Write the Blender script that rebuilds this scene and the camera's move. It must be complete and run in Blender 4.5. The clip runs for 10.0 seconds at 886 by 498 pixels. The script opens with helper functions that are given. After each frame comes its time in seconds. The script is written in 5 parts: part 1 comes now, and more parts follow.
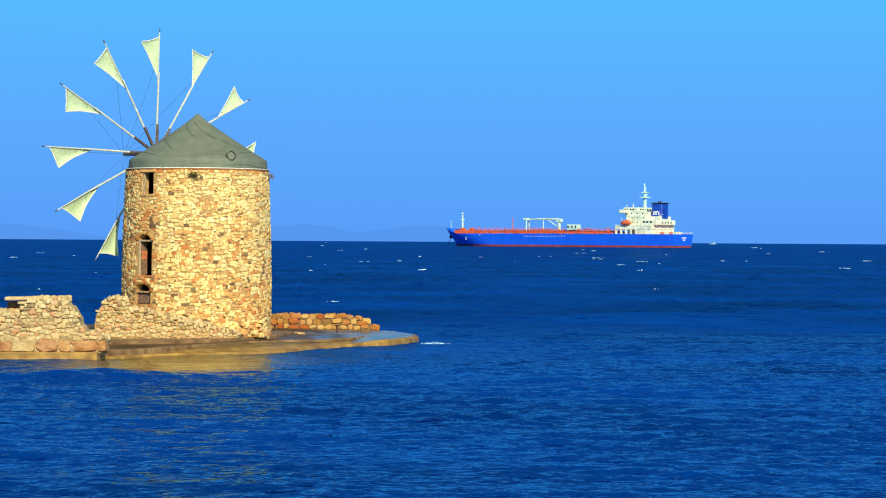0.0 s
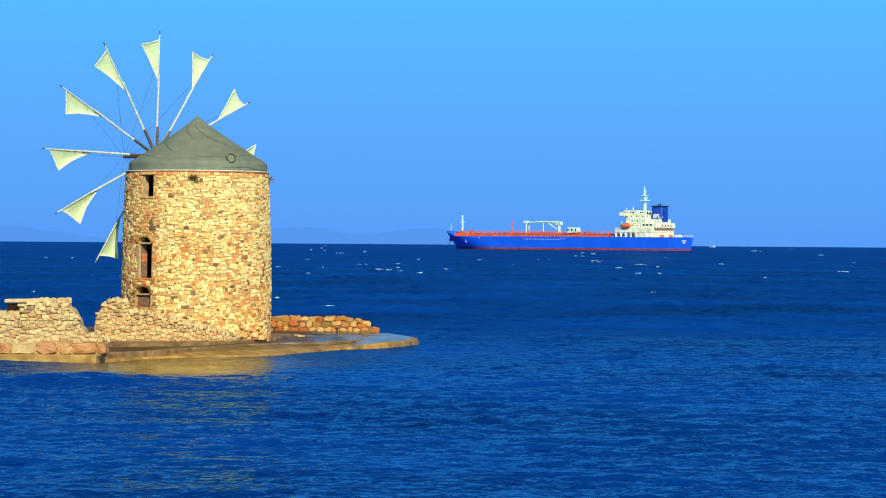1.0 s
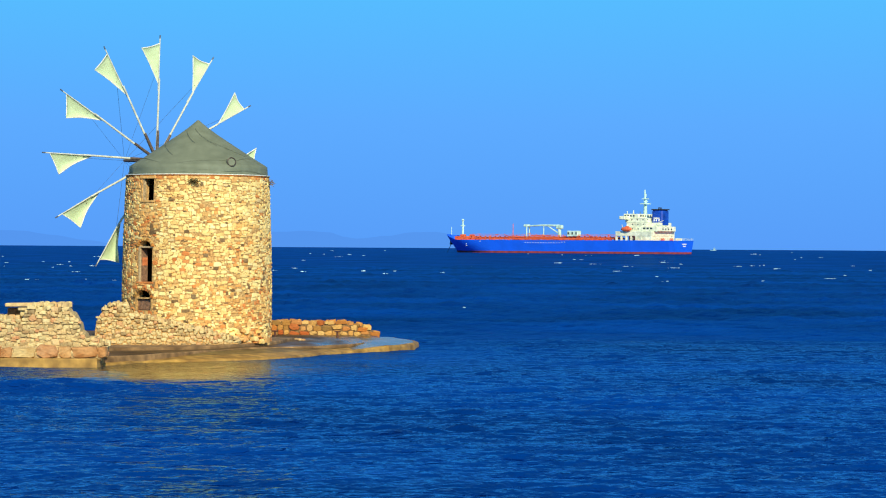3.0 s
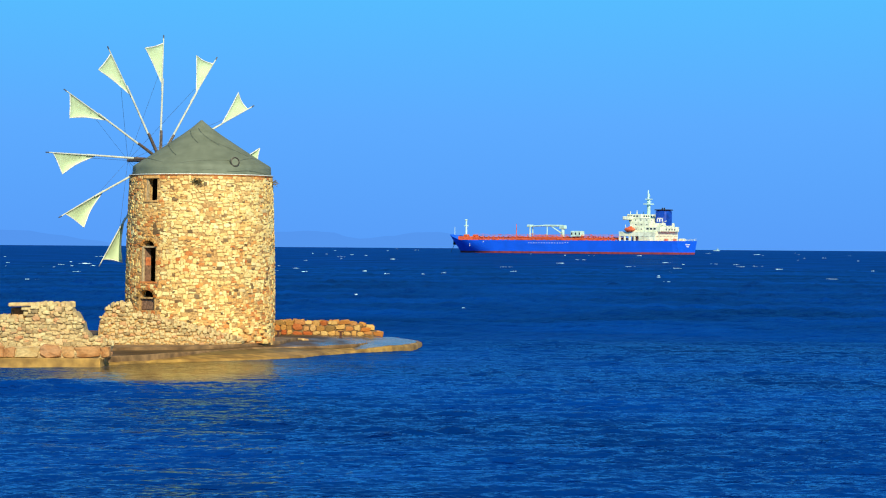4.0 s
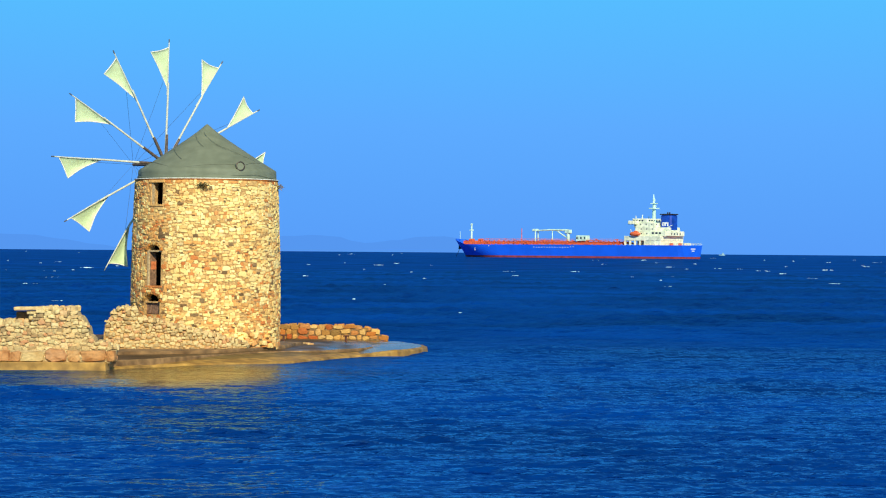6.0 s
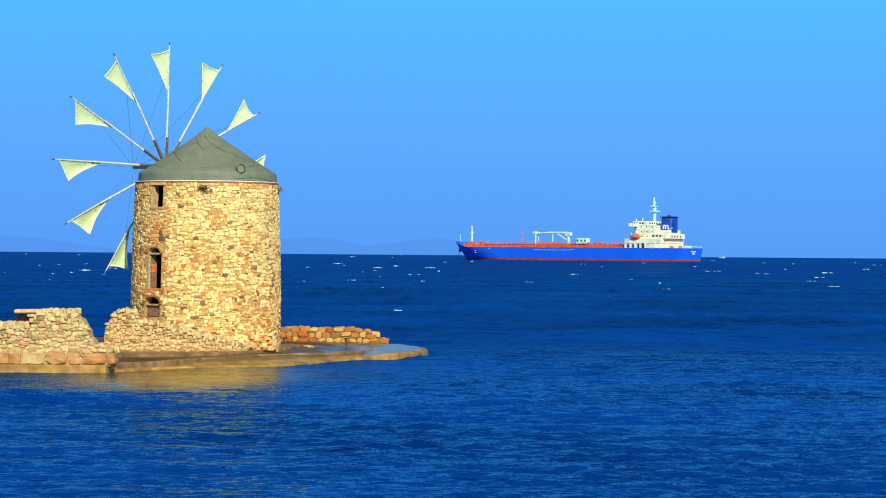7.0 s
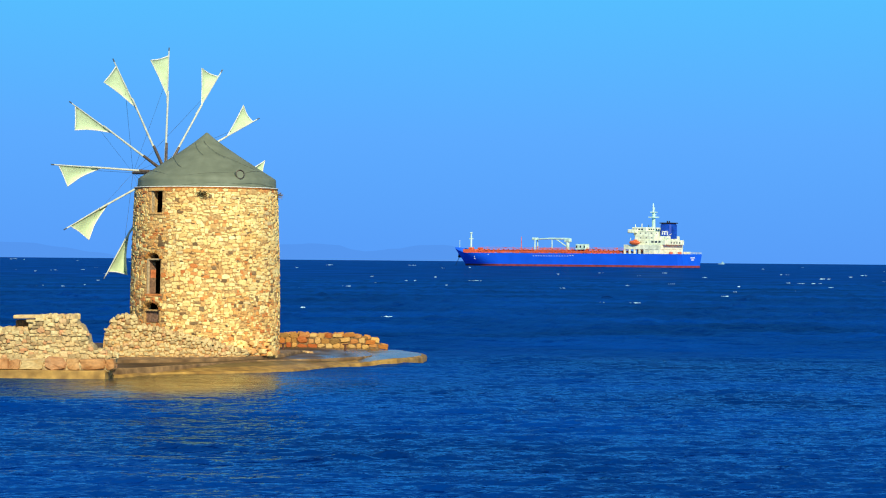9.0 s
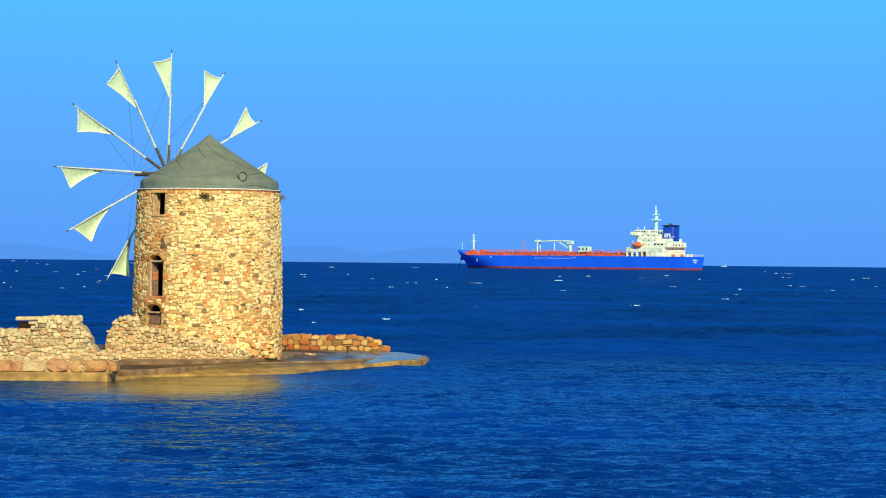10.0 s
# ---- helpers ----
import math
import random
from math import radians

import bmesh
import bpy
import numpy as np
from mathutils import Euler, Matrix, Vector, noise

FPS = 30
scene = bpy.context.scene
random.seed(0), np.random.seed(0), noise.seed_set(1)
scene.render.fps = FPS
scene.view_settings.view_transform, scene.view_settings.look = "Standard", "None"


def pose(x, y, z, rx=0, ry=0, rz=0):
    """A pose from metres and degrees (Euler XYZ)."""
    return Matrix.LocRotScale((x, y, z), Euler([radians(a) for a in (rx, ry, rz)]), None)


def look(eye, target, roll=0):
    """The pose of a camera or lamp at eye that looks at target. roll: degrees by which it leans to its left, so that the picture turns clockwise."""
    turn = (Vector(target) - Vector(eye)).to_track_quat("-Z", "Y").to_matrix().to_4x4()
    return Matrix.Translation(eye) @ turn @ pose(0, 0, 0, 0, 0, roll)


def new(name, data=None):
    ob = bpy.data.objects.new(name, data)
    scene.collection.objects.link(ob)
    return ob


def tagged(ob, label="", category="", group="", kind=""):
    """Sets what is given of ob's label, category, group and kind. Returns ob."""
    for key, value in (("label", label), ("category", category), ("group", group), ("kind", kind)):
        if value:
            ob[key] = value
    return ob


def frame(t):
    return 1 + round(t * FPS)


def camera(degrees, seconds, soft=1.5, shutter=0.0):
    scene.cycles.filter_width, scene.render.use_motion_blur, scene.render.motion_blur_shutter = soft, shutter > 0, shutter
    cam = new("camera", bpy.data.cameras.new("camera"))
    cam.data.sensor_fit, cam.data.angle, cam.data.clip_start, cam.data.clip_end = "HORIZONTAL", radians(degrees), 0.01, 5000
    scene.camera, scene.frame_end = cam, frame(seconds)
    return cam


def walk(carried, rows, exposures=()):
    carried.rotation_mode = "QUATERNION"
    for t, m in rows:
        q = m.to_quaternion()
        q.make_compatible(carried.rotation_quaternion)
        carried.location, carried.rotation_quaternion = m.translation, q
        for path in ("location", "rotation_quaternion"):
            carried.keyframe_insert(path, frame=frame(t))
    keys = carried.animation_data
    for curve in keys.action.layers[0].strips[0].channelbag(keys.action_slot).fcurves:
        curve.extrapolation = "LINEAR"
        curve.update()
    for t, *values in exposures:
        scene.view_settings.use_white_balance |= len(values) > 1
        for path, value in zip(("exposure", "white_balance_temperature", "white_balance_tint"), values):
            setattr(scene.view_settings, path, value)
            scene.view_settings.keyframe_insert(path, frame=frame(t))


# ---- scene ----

# ---- camera: a long lens on the shore that pans and tilts a little ----
EYE_Z = 4.36
cam = camera(20.0, 10.0, soft=1.1)
TURNS = [  # seconds, tilt up, turn to the left, lean
    (0.0, -0.2184, -0.1988, 0.350), (0.5, -0.1901, -0.2005, 0.390), (1.0, -0.1553, -0.2008, 0.410),
    (1.5, -0.1109, -0.2160, 0.400), (2.0, -0.0976, -0.2085, 0.360), (2.5, -0.0808, -0.2070, 0.350),
    (4.0, -0.0714, -0.1140, 0.414), (4.5, -0.0706, -0.0820, 0.440), (5.0, -0.0512, -0.0421, 0.439),
    (5.5, -0.0112, -0.0009, 0.439), (7.0, 0.0864, 0.0160, 0.450), (7.5, 0.1143, -0.0010, 0.510),
    (8.0, 0.1359, -0.0029, 0.525), (8.5, 0.1735, -0.0024, 0.521), (9.0, 0.2204, 0.0000, 0.500),
    (9.5, 0.2632, 0.0290, 0.490), (10.0, 0.2720, 0.0556, 0.560)]
walk(cam, [(t, pose(0, 0, EYE_Z, 90 + up, 0, left) @ pose(0, 0, 0, 0, 0, lean)) for t, up, left, lean in TURNS])

# ---- sky and sun ----
SUN_TURN, SUN_UP = 14.0, 30.0      # the sun stands behind the camera, to its right
world = bpy.data.worlds.new("world")
scene.world = world
world.use_nodes = True
wn, wl = world.node_tree.nodes, world.node_tree.links
wn.clear()
sky = wn.new("ShaderNodeTexSky")
sky.sky_type = "NISHITA"
sky.sun_disc = False
sky.sun_elevation = radians(SUN_UP)
sky.sun_rotation = radians(180 - SUN_TURN)
sky.air_density, sky.dust_density, sky.ozone_density = 1.0, 0.2, 4.0
sky_gain = wn.new("ShaderNodeVectorMath")
sky_gain.operation = "SCALE"
sky_gain.inputs["Scale"].default_value = 0.10
wl.new(sky.outputs[0], sky_gain.inputs[0])
geo = wn.new("ShaderNodeTexCoord")
sep = wn.new("ShaderNodeSeparateXYZ")
wl.new(geo.outputs["Generated"], sep.inputs[0])
low = wn.new("ShaderNodeMapRange")
low.inputs[1].default_value, low.inputs[2].default_value = -0.01, 0.12
wl.new(sep.outputs[2], low.inputs[0])
ramp = wn.new("ShaderNodeValToRGB")
ramp.color_ramp.elements.new(0.45)
for e, (p, col) in zip(ramp.color_ramp.elements, [(0.08, (0.100, 0.343, 0.95, 1)), (0.45, (0.110, 0.408, 1.0, 1)), (0.88, (0.092, 0.515, 1.0, 1))]):
    e.position, e.color = p, col
wl.new(low.outputs[0], ramp.inputs[0])
high = wn.new("ShaderNodeMapRange")
high.interpolation_type = "SMOOTHSTEP"
high.inputs[1].default_value, high.inputs[2].default_value = 0.12, 0.55
wl.new(sep.outputs[2], high.inputs[0])
mixsky = wn.new("ShaderNodeMix")
mixsky.data_type = "RGBA"
wl.new(high.outputs[0], mixsky.inputs[0])
wl.new(ramp.outputs[0], mixsky.inputs[6])
wl.new(sky_gain.outputs[0], mixsky.inputs[7])
bg = wn.new("ShaderNodeBackground")
wl.new(mixsky.outputs[2], bg.inputs[0])
bg.inputs[1].default_value = 1.0
wout = wn.new("ShaderNodeOutputWorld")
wl.new(bg.outputs[0], wout.inputs[0])

sun = new("sun", bpy.data.lights.new("sun", "SUN"))
sun.data.energy, sun.data.angle, sun.data.color = 5.0, radians(0.6), (1.0, 0.91, 0.64)
a, b = radians(SUN_TURN), radians(SUN_UP)
sun.matrix_world = look((60 * math.sin(a), -60 * math.cos(a), 60 * math.tan(b)), (0, 0, 0))


# ---- materials ----
def material(name, stops, rough=0.8, grain=8.0, bump=0.3, metal=0.0, spread="", stain=None, spec=0.5, stain_scale=0.7, vary=(0.72, 1.18)):
    """stops: colours from dark to light, spread by a noise or, for loose pieces, by a number of each piece ('object' or 'island').
    stain: a colour and an amount laid over it in large soft patches."""
    m = bpy.data.materials.new(name)
    m.use_nodes = True
    n, l = m.node_tree.nodes, m.node_tree.links
    p = n["Principled BSDF"]
    tc = n.new("ShaderNodeTexCoord")
    gr = n.new("ShaderNodeTexNoise")
    gr.inputs["Scale"].default_value, gr.inputs["Detail"].default_value = grain, 6
    l.new(tc.outputs["Object"], gr.inputs["Vector"])
    cr = n.new("ShaderNodeValToRGB")
    els = cr.color_ramp.elements
    while len(els) < len(stops):
        els.new(0.5)
    for i, col in enumerate(stops):
        els[i].position = i / max(1, len(stops) - 1) * (1.0 if spread else 0.5) + (0.0 if spread else 0.25)
        els[i].color = (*col, 1)
    if spread:
        src = n.new("ShaderNodeObjectInfo").outputs["Random"] if spread == "object" else n.new("ShaderNodeNewGeometry").outputs["Random Per Island"]
        cr.color_ramp.interpolation = "LINEAR"
        l.new(src, cr.inputs[0])
    else:
        l.new(gr.outputs[0], cr.inputs[0])
    colour = cr.outputs[0]
    # fine grain on the colour
    hsv = n.new("ShaderNodeHueSaturation")
    mr = n.new("ShaderNodeMapRange")
    mr.inputs[1].default_value, mr.inputs[2].default_value, mr.inputs[3].default_value, mr.inputs[4].default_value = 0.3, 0.7, *vary
    l.new(gr.outputs[0], mr.inputs[0])
    l.new(mr.outputs[0], hsv.inputs["Value"])
    l.new(colour, hsv.inputs["Color"])
    colour = hsv.outputs[0]
    if stain:
        st = n.new("ShaderNodeTexNoise")
        st.inputs["Scale"].default_value, st.inputs["Detail"].default_value = stain_scale, 4
        l.new(n.new("ShaderNodeNewGeometry").outputs["Position"], st.inputs["Vector"])
        sm = n.new("ShaderNodeMapRange")
        sm.inputs[1].default_value, sm.inputs[2].default_value, sm.inputs[4].default_value = 0.48, 0.68, stain[1]
        l.new(st.outputs[0], sm.inputs[0])
        mx = n.new("ShaderNodeMix")
        mx.data_type = "RGBA"
        mx.blend_type = "MULTIPLY"
        l.new(sm.outputs[0], mx.inputs[0])
        l.new(colour, mx.inputs[6])
        mx.inputs[7].default_value = (*stain[0], 1)
        colour = mx.outputs[2]
    l.new(colour, p.inputs["Base Color"])
    p.inputs["Roughness"].default_value, p.inputs["Metallic"].default_value = rough, metal
    p.inputs["Specular IOR Level"].default_value = spec
    if bump:
        bm = n.new("ShaderNodeBump")
        bm.inputs["Strength"].default_value, bm.inputs["Distance"].default_value = bump, 0.03
        l.new(gr.outputs[0], bm.inputs["Height"])
        l.new(bm.outputs[0], p.inputs["Normal"])
    return m


CREAM = [(0.560, 0.330, 0.110), (0.760, 0.520, 0.180), (0.840, 0.660, 0.260), (0.880, 0.740, 0.340), (0.800, 0.610, 0.240), (0.860, 0.700, 0.300),
         (0.890, 0.770, 0.390), (0.820, 0.640, 0.240), (0.870, 0.730, 0.320), (0.740, 0.560, 0.230), (0.860, 0.660, 0.250), (0.780, 0.500, 0.170), (0.660, 0.510, 0.250)]
RUST = [(0.560, 0.150, 0.035), (0.740, 0.330, 0.085), (0.800, 0.470, 0.150), (0.640, 0.210, 0.050), (0.820, 0.560, 0.210), (0.600, 0.360, 0.130), (0.760, 0.400, 0.110), (0.480, 0.250, 0.085)]
DARKS = [(0.130, 0.080, 0.035), (0.260, 0.150, 0.060), (0.200, 0.140, 0.070), (0.340, 0.190, 0.075)]
PALE = [(0.300, 0.210, 0.100), (0.620, 0.450, 0.210), (0.740, 0.590, 0.290), (0.660, 0.510, 0.240), (0.600, 0.290, 0.130), (0.760, 0.620, 0.320), (0.690, 0.470, 0.210), (0.560, 0.450, 0.220), (0.380, 0.230, 0.100)]
ORANGE = [(0.306, 0.132, 0.026), (0.528, 0.167, 0.023), (0.640, 0.390, 0.110), (0.425, 0.091, 0.013), (0.660, 0.430, 0.150), (0.460, 0.208, 0.039), (0.255, 0.139, 0.034)]
TAN = ((1.0, 0.74, 0.50), 0.45)
M_STONE = material("tower_stone", CREAM, 0.9, 9, 0.5, spread="object", stain=TAN, vary=(0.84, 1.2))
M_STONE_STUFF = material("tower_stone_small", CREAM, 0.9, 9, 0.5, spread="island", stain=TAN, vary=(0.84, 1.2))
M_RUST = material("rusty_stone", RUST, 0.9, 9, 0.5, spread="object")
M_RUST_STUFF = material("rusty_stone_small", RUST, 0.9, 9, 0.5, spread="island")
M_DARKSTONE = material("dark_stone", DARKS, 0.9, 9, 0.5, spread="island")
M_MORTAR = material("lime_mortar", [(0.34, 0.18, 0.06), (0.68, 0.45, 0.18)], 0.95, 14, 0.6, stain=TAN)
M_PALE = material("ruin_stone", PALE, 0.92, 9, 0.5, spread="object")
M_PALE_STUFF = material("ruin_stone_small", PALE, 0.92, 9, 0.5, spread="island")
M_RUIN_MORTAR = material("ruin_mortar", [(0.40, 0.28, 0.13), (0.64, 0.48, 0.24)], 0.95, 12, 0.6)
M_ORANGE = material("breakwater_stone", ORANGE, 0.9, 7, 0.5, spread="object")
M_BLOCK = material("foundation_stone", [(0.46, 0.17, 0.055), (0.60, 0.40, 0.17), (0.44, 0.30, 0.13), (0.66, 0.49, 0.22), (0.60, 0.36, 0.22), (0.50, 0.25, 0.09), (0.64, 0.46, 0.26), (0.46, 0.32, 0.15)], 0.9, 5, 0.7, spread="object", stain=((0.7, 0.55, 0.38), 0.8), stain_scale=2.2)
M_DARKFILL = material("rubble_and_shadow_fill", [(0.13, 0.075, 0.03), (0.26, 0.15, 0.06)], 0.95, 9, 0.6)
M_CONCRETE = material("weathered_concrete", [(0.19, 0.11, 0.045), (0.35, 0.21, 0.09)], 0.85, 3, 0.5, stain=((0.5, 0.42, 0.32), 0.8))
M_WET = material("wet_algae_concrete", [(0.28, 0.150, 0.027), (0.48, 0.28, 0.062)], 0.65, 2.5, 0.5, stain=((0.6, 0.52, 0.34), 0.7))
M_WETTOP = material("wet_slab", [(0.085, 0.048, 0.02), (0.20, 0.12, 0.05)], 0.7, 1.5, 0.3, spec=0.12, stain=((0.45, 0.4, 0.35), 0.8), stain_scale=0.5)
M_FILM = material("algae_slab_under_water_film", [(0.15, 0.095, 0.03), (0.27, 0.18, 0.06)], 0.5, 1.2, 0.1, stain=((0.5, 0.42, 0.28), 0.8))


def standing_water(m, dry, wet, edge0, edge1):
    """Lays a thin water film over a slab, in ragged streaks that join towards its low seaward end."""
    n, l = m.node_tree.nodes, m.node_tree.links
    p = n["Principled BSDF"]
    pos = n.new("ShaderNodeNewGeometry")
    sx = n.new("ShaderNodeSeparateXYZ")
    l.new(pos.outputs["Position"], sx.inputs[0])
    mp = n.new("ShaderNodeMapping")
    mp.inputs["Scale"].default_value = (0.9, 0.35, 1)
    l.new(pos.outputs["Position"], mp.inputs["Vector"])
    no = n.new("ShaderNodeTexNoise")
    no.inputs["Scale"].default_value, no.inputs["Detail"].default_value = 1.0, 5
    l.new(mp.outputs[0], no.inputs["Vector"])
    add = n.new("ShaderNodeMath")
    add.operation = "MULTIPLY_ADD"
    add.inputs[1].default_value = 7.0
    l.new(no.outputs[0], add.inputs[0])
    l.new(sx.outputs[0], add.inputs[2])
    mask = n.new("ShaderNodeMapRange")
    mask.interpolation_type = "SMOOTHSTEP"
    mask.inputs[1].default_value, mask.inputs[2].default_value = edge0 + 3.5, edge1 + 3.5
    l.new(add.outputs[0], mask.inputs[0])
    for socket, (d, w) in (("Roughness", (dry[0], wet[0])), ("Specular IOR Level", (dry[1], wet[1]))):
        r = n.new("ShaderNodeMapRange")
        r.inputs[3].default_value, r.inputs[4].default_value = d, w
        l.new(mask.outputs[0], r.inputs[0])
        l.new(r.outputs[0], p.inputs[socket])


standing_water(M_WETTOP, (0.7, 0.12), (0.22, 0.26), -6.8, -3.4)
standing_water(M_FILM, (0.6, 0.2), (0.22, 0.24), -5.0, -2.4)
M_ROOF = material("grey_green_roof_felt", [(0.142, 0.170, 0.115), (0.18, 0.208, 0.147)], 0.75, 2.2, 0.15, stain=((0.85, 0.86, 0.85), 0.4), vary=(0.93, 1.06))
M_SEAM = material("roof_seam", [(0.10, 0.118, 0.085), (0.14, 0.16, 0.115)], 0.8, 6, 0.2)
M_SAIL = material("sail_canvas", [(0.50, 0.63, 0.37), (0.56, 0.68, 0.42)], 0.85, 3, 0.1, vary=(0.94, 1.04))
M_HEM = material("white_hem", [(0.78, 0.80, 0.70), (0.86, 0.86, 0.78)], 0.8, 12, 0.1)
M_SPAR = material("pale_spar_wood", [(0.50, 0.53, 0.44), (0.66, 0.69, 0.58)], 0.7, 6, 0.2, vary=(0.88, 1.08))
M_DARKWOOD = material("dark_spar_wood", [(0.07, 0.05, 0.04), (0.15, 0.11, 0.085)], 0.7, 10, 0.3)
M_WIRE = material("stay_wire", [(0.06, 0.08, 0.12), (0.10, 0.12, 0.16)], 0.5, 10, 0.0)
M_DOOR = material("weathered_door_wood", [(0.16, 0.085, 0.05), (0.30, 0.17, 0.10)], 0.75, 11, 0.4)
M_FRAME = material("bleached_frame_wood", [(0.40, 0.29, 0.15), (0.58, 0.44, 0.25)], 0.8, 11, 0.4)
M_RUSTPAINT = material("rust_orange_board", [(0.52, 0.14, 0.045), (0.66, 0.22, 0.08)], 0.8, 8, 0.2)
M_IRON = material("rusty_iron", [(0.05, 0.05, 0.045), (0.12, 0.10, 0.08)], 0.6, 15, 0.3, metal=0.5)
M_RUSTIRON = material("dark_red_rusted_iron", [(0.07, 0.025, 0.015), (0.15, 0.05, 0.025)], 0.8, 15, 0.3)
M_GREEN = material("shrub_leaf", [(0.12, 0.085, 0.03), (0.24, 0.18, 0.06)], 0.7, 20, 0.0)


def water_material():
    m = bpy.data.materials.new("sea_water")
    m.use_nodes = True
    n, l = m.node_tree.nodes, m.node_tree.links
    p = n["Principled BSDF"]
    tc = n.new("ShaderNodeTexCoord")
    mp = n.new("ShaderNodeMapping")
    l.new(tc.outputs["Object"], mp.inputs["Vector"])
    mp.inputs["Rotation"].default_value = (0, 0, radians(9))
    mp.inputs["Scale"].default_value = (0.95, 1.0, 1.0)
    # calm lee close to the quay, also the mask of the painted golden reflection
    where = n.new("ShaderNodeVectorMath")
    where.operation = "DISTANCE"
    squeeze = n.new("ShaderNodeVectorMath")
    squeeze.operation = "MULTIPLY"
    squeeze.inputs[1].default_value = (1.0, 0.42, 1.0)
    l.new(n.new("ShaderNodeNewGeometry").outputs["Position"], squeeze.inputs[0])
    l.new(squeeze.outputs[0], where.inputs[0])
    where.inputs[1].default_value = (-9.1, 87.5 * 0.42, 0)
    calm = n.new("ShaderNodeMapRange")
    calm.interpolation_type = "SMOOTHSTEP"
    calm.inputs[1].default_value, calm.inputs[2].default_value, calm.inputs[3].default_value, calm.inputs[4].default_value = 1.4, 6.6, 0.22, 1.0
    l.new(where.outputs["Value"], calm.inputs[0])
    heights = []
    for scale, detail in ((0.05, 5.0), (0.5, 3.0), (1.7, 2.5), (3.4, 3.0)):
        no = n.new("ShaderNodeTexNoise")
        no.inputs["Scale"].default_value, no.inputs["Detail"].default_value = scale, detail
        l.new(mp.outputs[0], no.inputs["Vector"])
        heights.append(no.outputs[0])
    normal = None
    for h, s, d in zip(heights, WATER_BUMP, (9.0, 1.0, 0.28, 0.13)):
        bm = n.new("ShaderNodeBump")
        bm.inputs["Distance"].default_value = d
        st = n.new("ShaderNodeMath")
        st.operation = "MULTIPLY"
        st.inputs[1].default_value = s
        l.new(calm.outputs[0], st.inputs[0])
        l.new(st.outputs[0], bm.inputs["Strength"])
        l.new(h, bm.inputs["Height"])
        if normal:
            l.new(normal, bm.inputs["Normal"])
        normal = bm.outputs[0]
    # deep and shallow tints in long patches
    big = n.new("ShaderNodeTexNoise")
    big.inputs["Scale"].default_value, big.inputs["Detail"].default_value = 0.05, 5
    l.new(mp.outputs[0], big.inputs["Vector"])
    cr = n.new("ShaderNodeValToRGB")
    cr.color_ramp.elements[0].position, cr.color_ramp.elements[1].position = 0.35, 0.65
    cr.color_ramp.elements[0].color, cr.color_ramp.elements[1].color = WATER_DARK, WATER_LIGHT
    l.new(big.outputs[0], cr.inputs[0])
    # light from the depth, under a gloss that the chop keeps from full grazing strength
    body = n.new("ShaderNodeBsdfDiffuse")
    # shallow sand colour with the mill's golden reflection painted in
    sand_reflection = n.new("ShaderNodeMix")
    sand_reflection.data_type = "RGBA"
    sand_reflection.inputs[6].default_value = (0.20, 0.135, 0.030, 1)
    gold_mask = n.new("ShaderNodeMapRange")
    gold_mask.inputs[1].default_value, gold_mask.inputs[2].default_value = 0.2, 0.6
    l.new(calm.outputs[0], gold_mask.inputs[0])
    l.new(gold_mask.outputs[0], sand_reflection.inputs[0])
    l.new(cr.outputs[0], sand_reflection.inputs[7])
    l.new(sand_reflection.outputs[2], body.inputs["Color"])
    l.new(normal, body.inputs["Normal"])
    gloss = n.new("ShaderNodeBsdfGlossy")
    gloss.inputs["Roughness"].default_value = 0.08
    # gloss coloured warm by the quay to paint the golden reflection, blue elsewhere
    reflection_tint = n.new("ShaderNodeMix")
    reflection_tint.data_type = "RGBA"
    reflection_tint.inputs[6].default_value, reflection_tint.inputs[7].default_value = (1.0, 0.90, 0.62, 1), (0.25, 0.63, 1.0, 1)
    l.new(calm.outputs[0], reflection_tint.inputs[0])
    l.new(reflection_tint.outputs[2], gloss.inputs["Color"])
    l.new(normal, gloss.inputs["Normal"])
    fr = n.new("ShaderNodeFresnel")
    fr.inputs["IOR"].default_value = 1.33
    l.new(normal, fr.inputs["Normal"])
    lim = n.new("ShaderNodeMapRange")
    lim.inputs[1].default_value, lim.inputs[2].default_value, lim.inputs[3].default_value, lim.inputs[4].default_value = 0.02, 0.85, 0.01, WATER_GLOSS
    l.new(fr.outputs[0], lim.inputs[0])
    # the lee of the quay lies smoother than the open, choppy sea
    sp = n.new("ShaderNodeSeparateXYZ")
    l.new(tc.outputs["Object"], sp.inputs[0])
    lee = n.new("ShaderNodeMapRange")
    lee.interpolation_type = "SMOOTHSTEP"
    lee.inputs[1].default_value, lee.inputs[2].default_value, lee.inputs[3].default_value, lee.inputs[4].default_value = 124, 172, WATER_GLOSS, WATER_GLOSS_SEA
    ragged = n.new("ShaderNodeMath")
    ragged.operation = "MULTIPLY_ADD"
    ragged.inputs[1].default_value = 70.0
    l.new(big.outputs[0], ragged.inputs[0])
    l.new(sp.outputs[1], ragged.inputs[2])
    l.new(ragged.outputs[0], lee.inputs[0])
    still = n.new("ShaderNodeMapRange")
    still.inputs[1].default_value, still.inputs[2].default_value, still.inputs[3].default_value = 0.25, 0.9, 0.85
    l.new(calm.outputs[0], still.inputs[0])
    l.new(lee.outputs[0], still.inputs[4])
    l.new(still.outputs[0], lim.inputs[4])
    mix = n.new("ShaderNodeMixShader")
    l.new(lim.outputs[0], mix.inputs[0])
    l.new(body.outputs[0], mix.inputs[1])
    l.new(gloss.outputs[0], mix.inputs[2])
    n.remove(p)
    l.new(mix.outputs[0], n["Material Output"].inputs["Surface"])
    return m


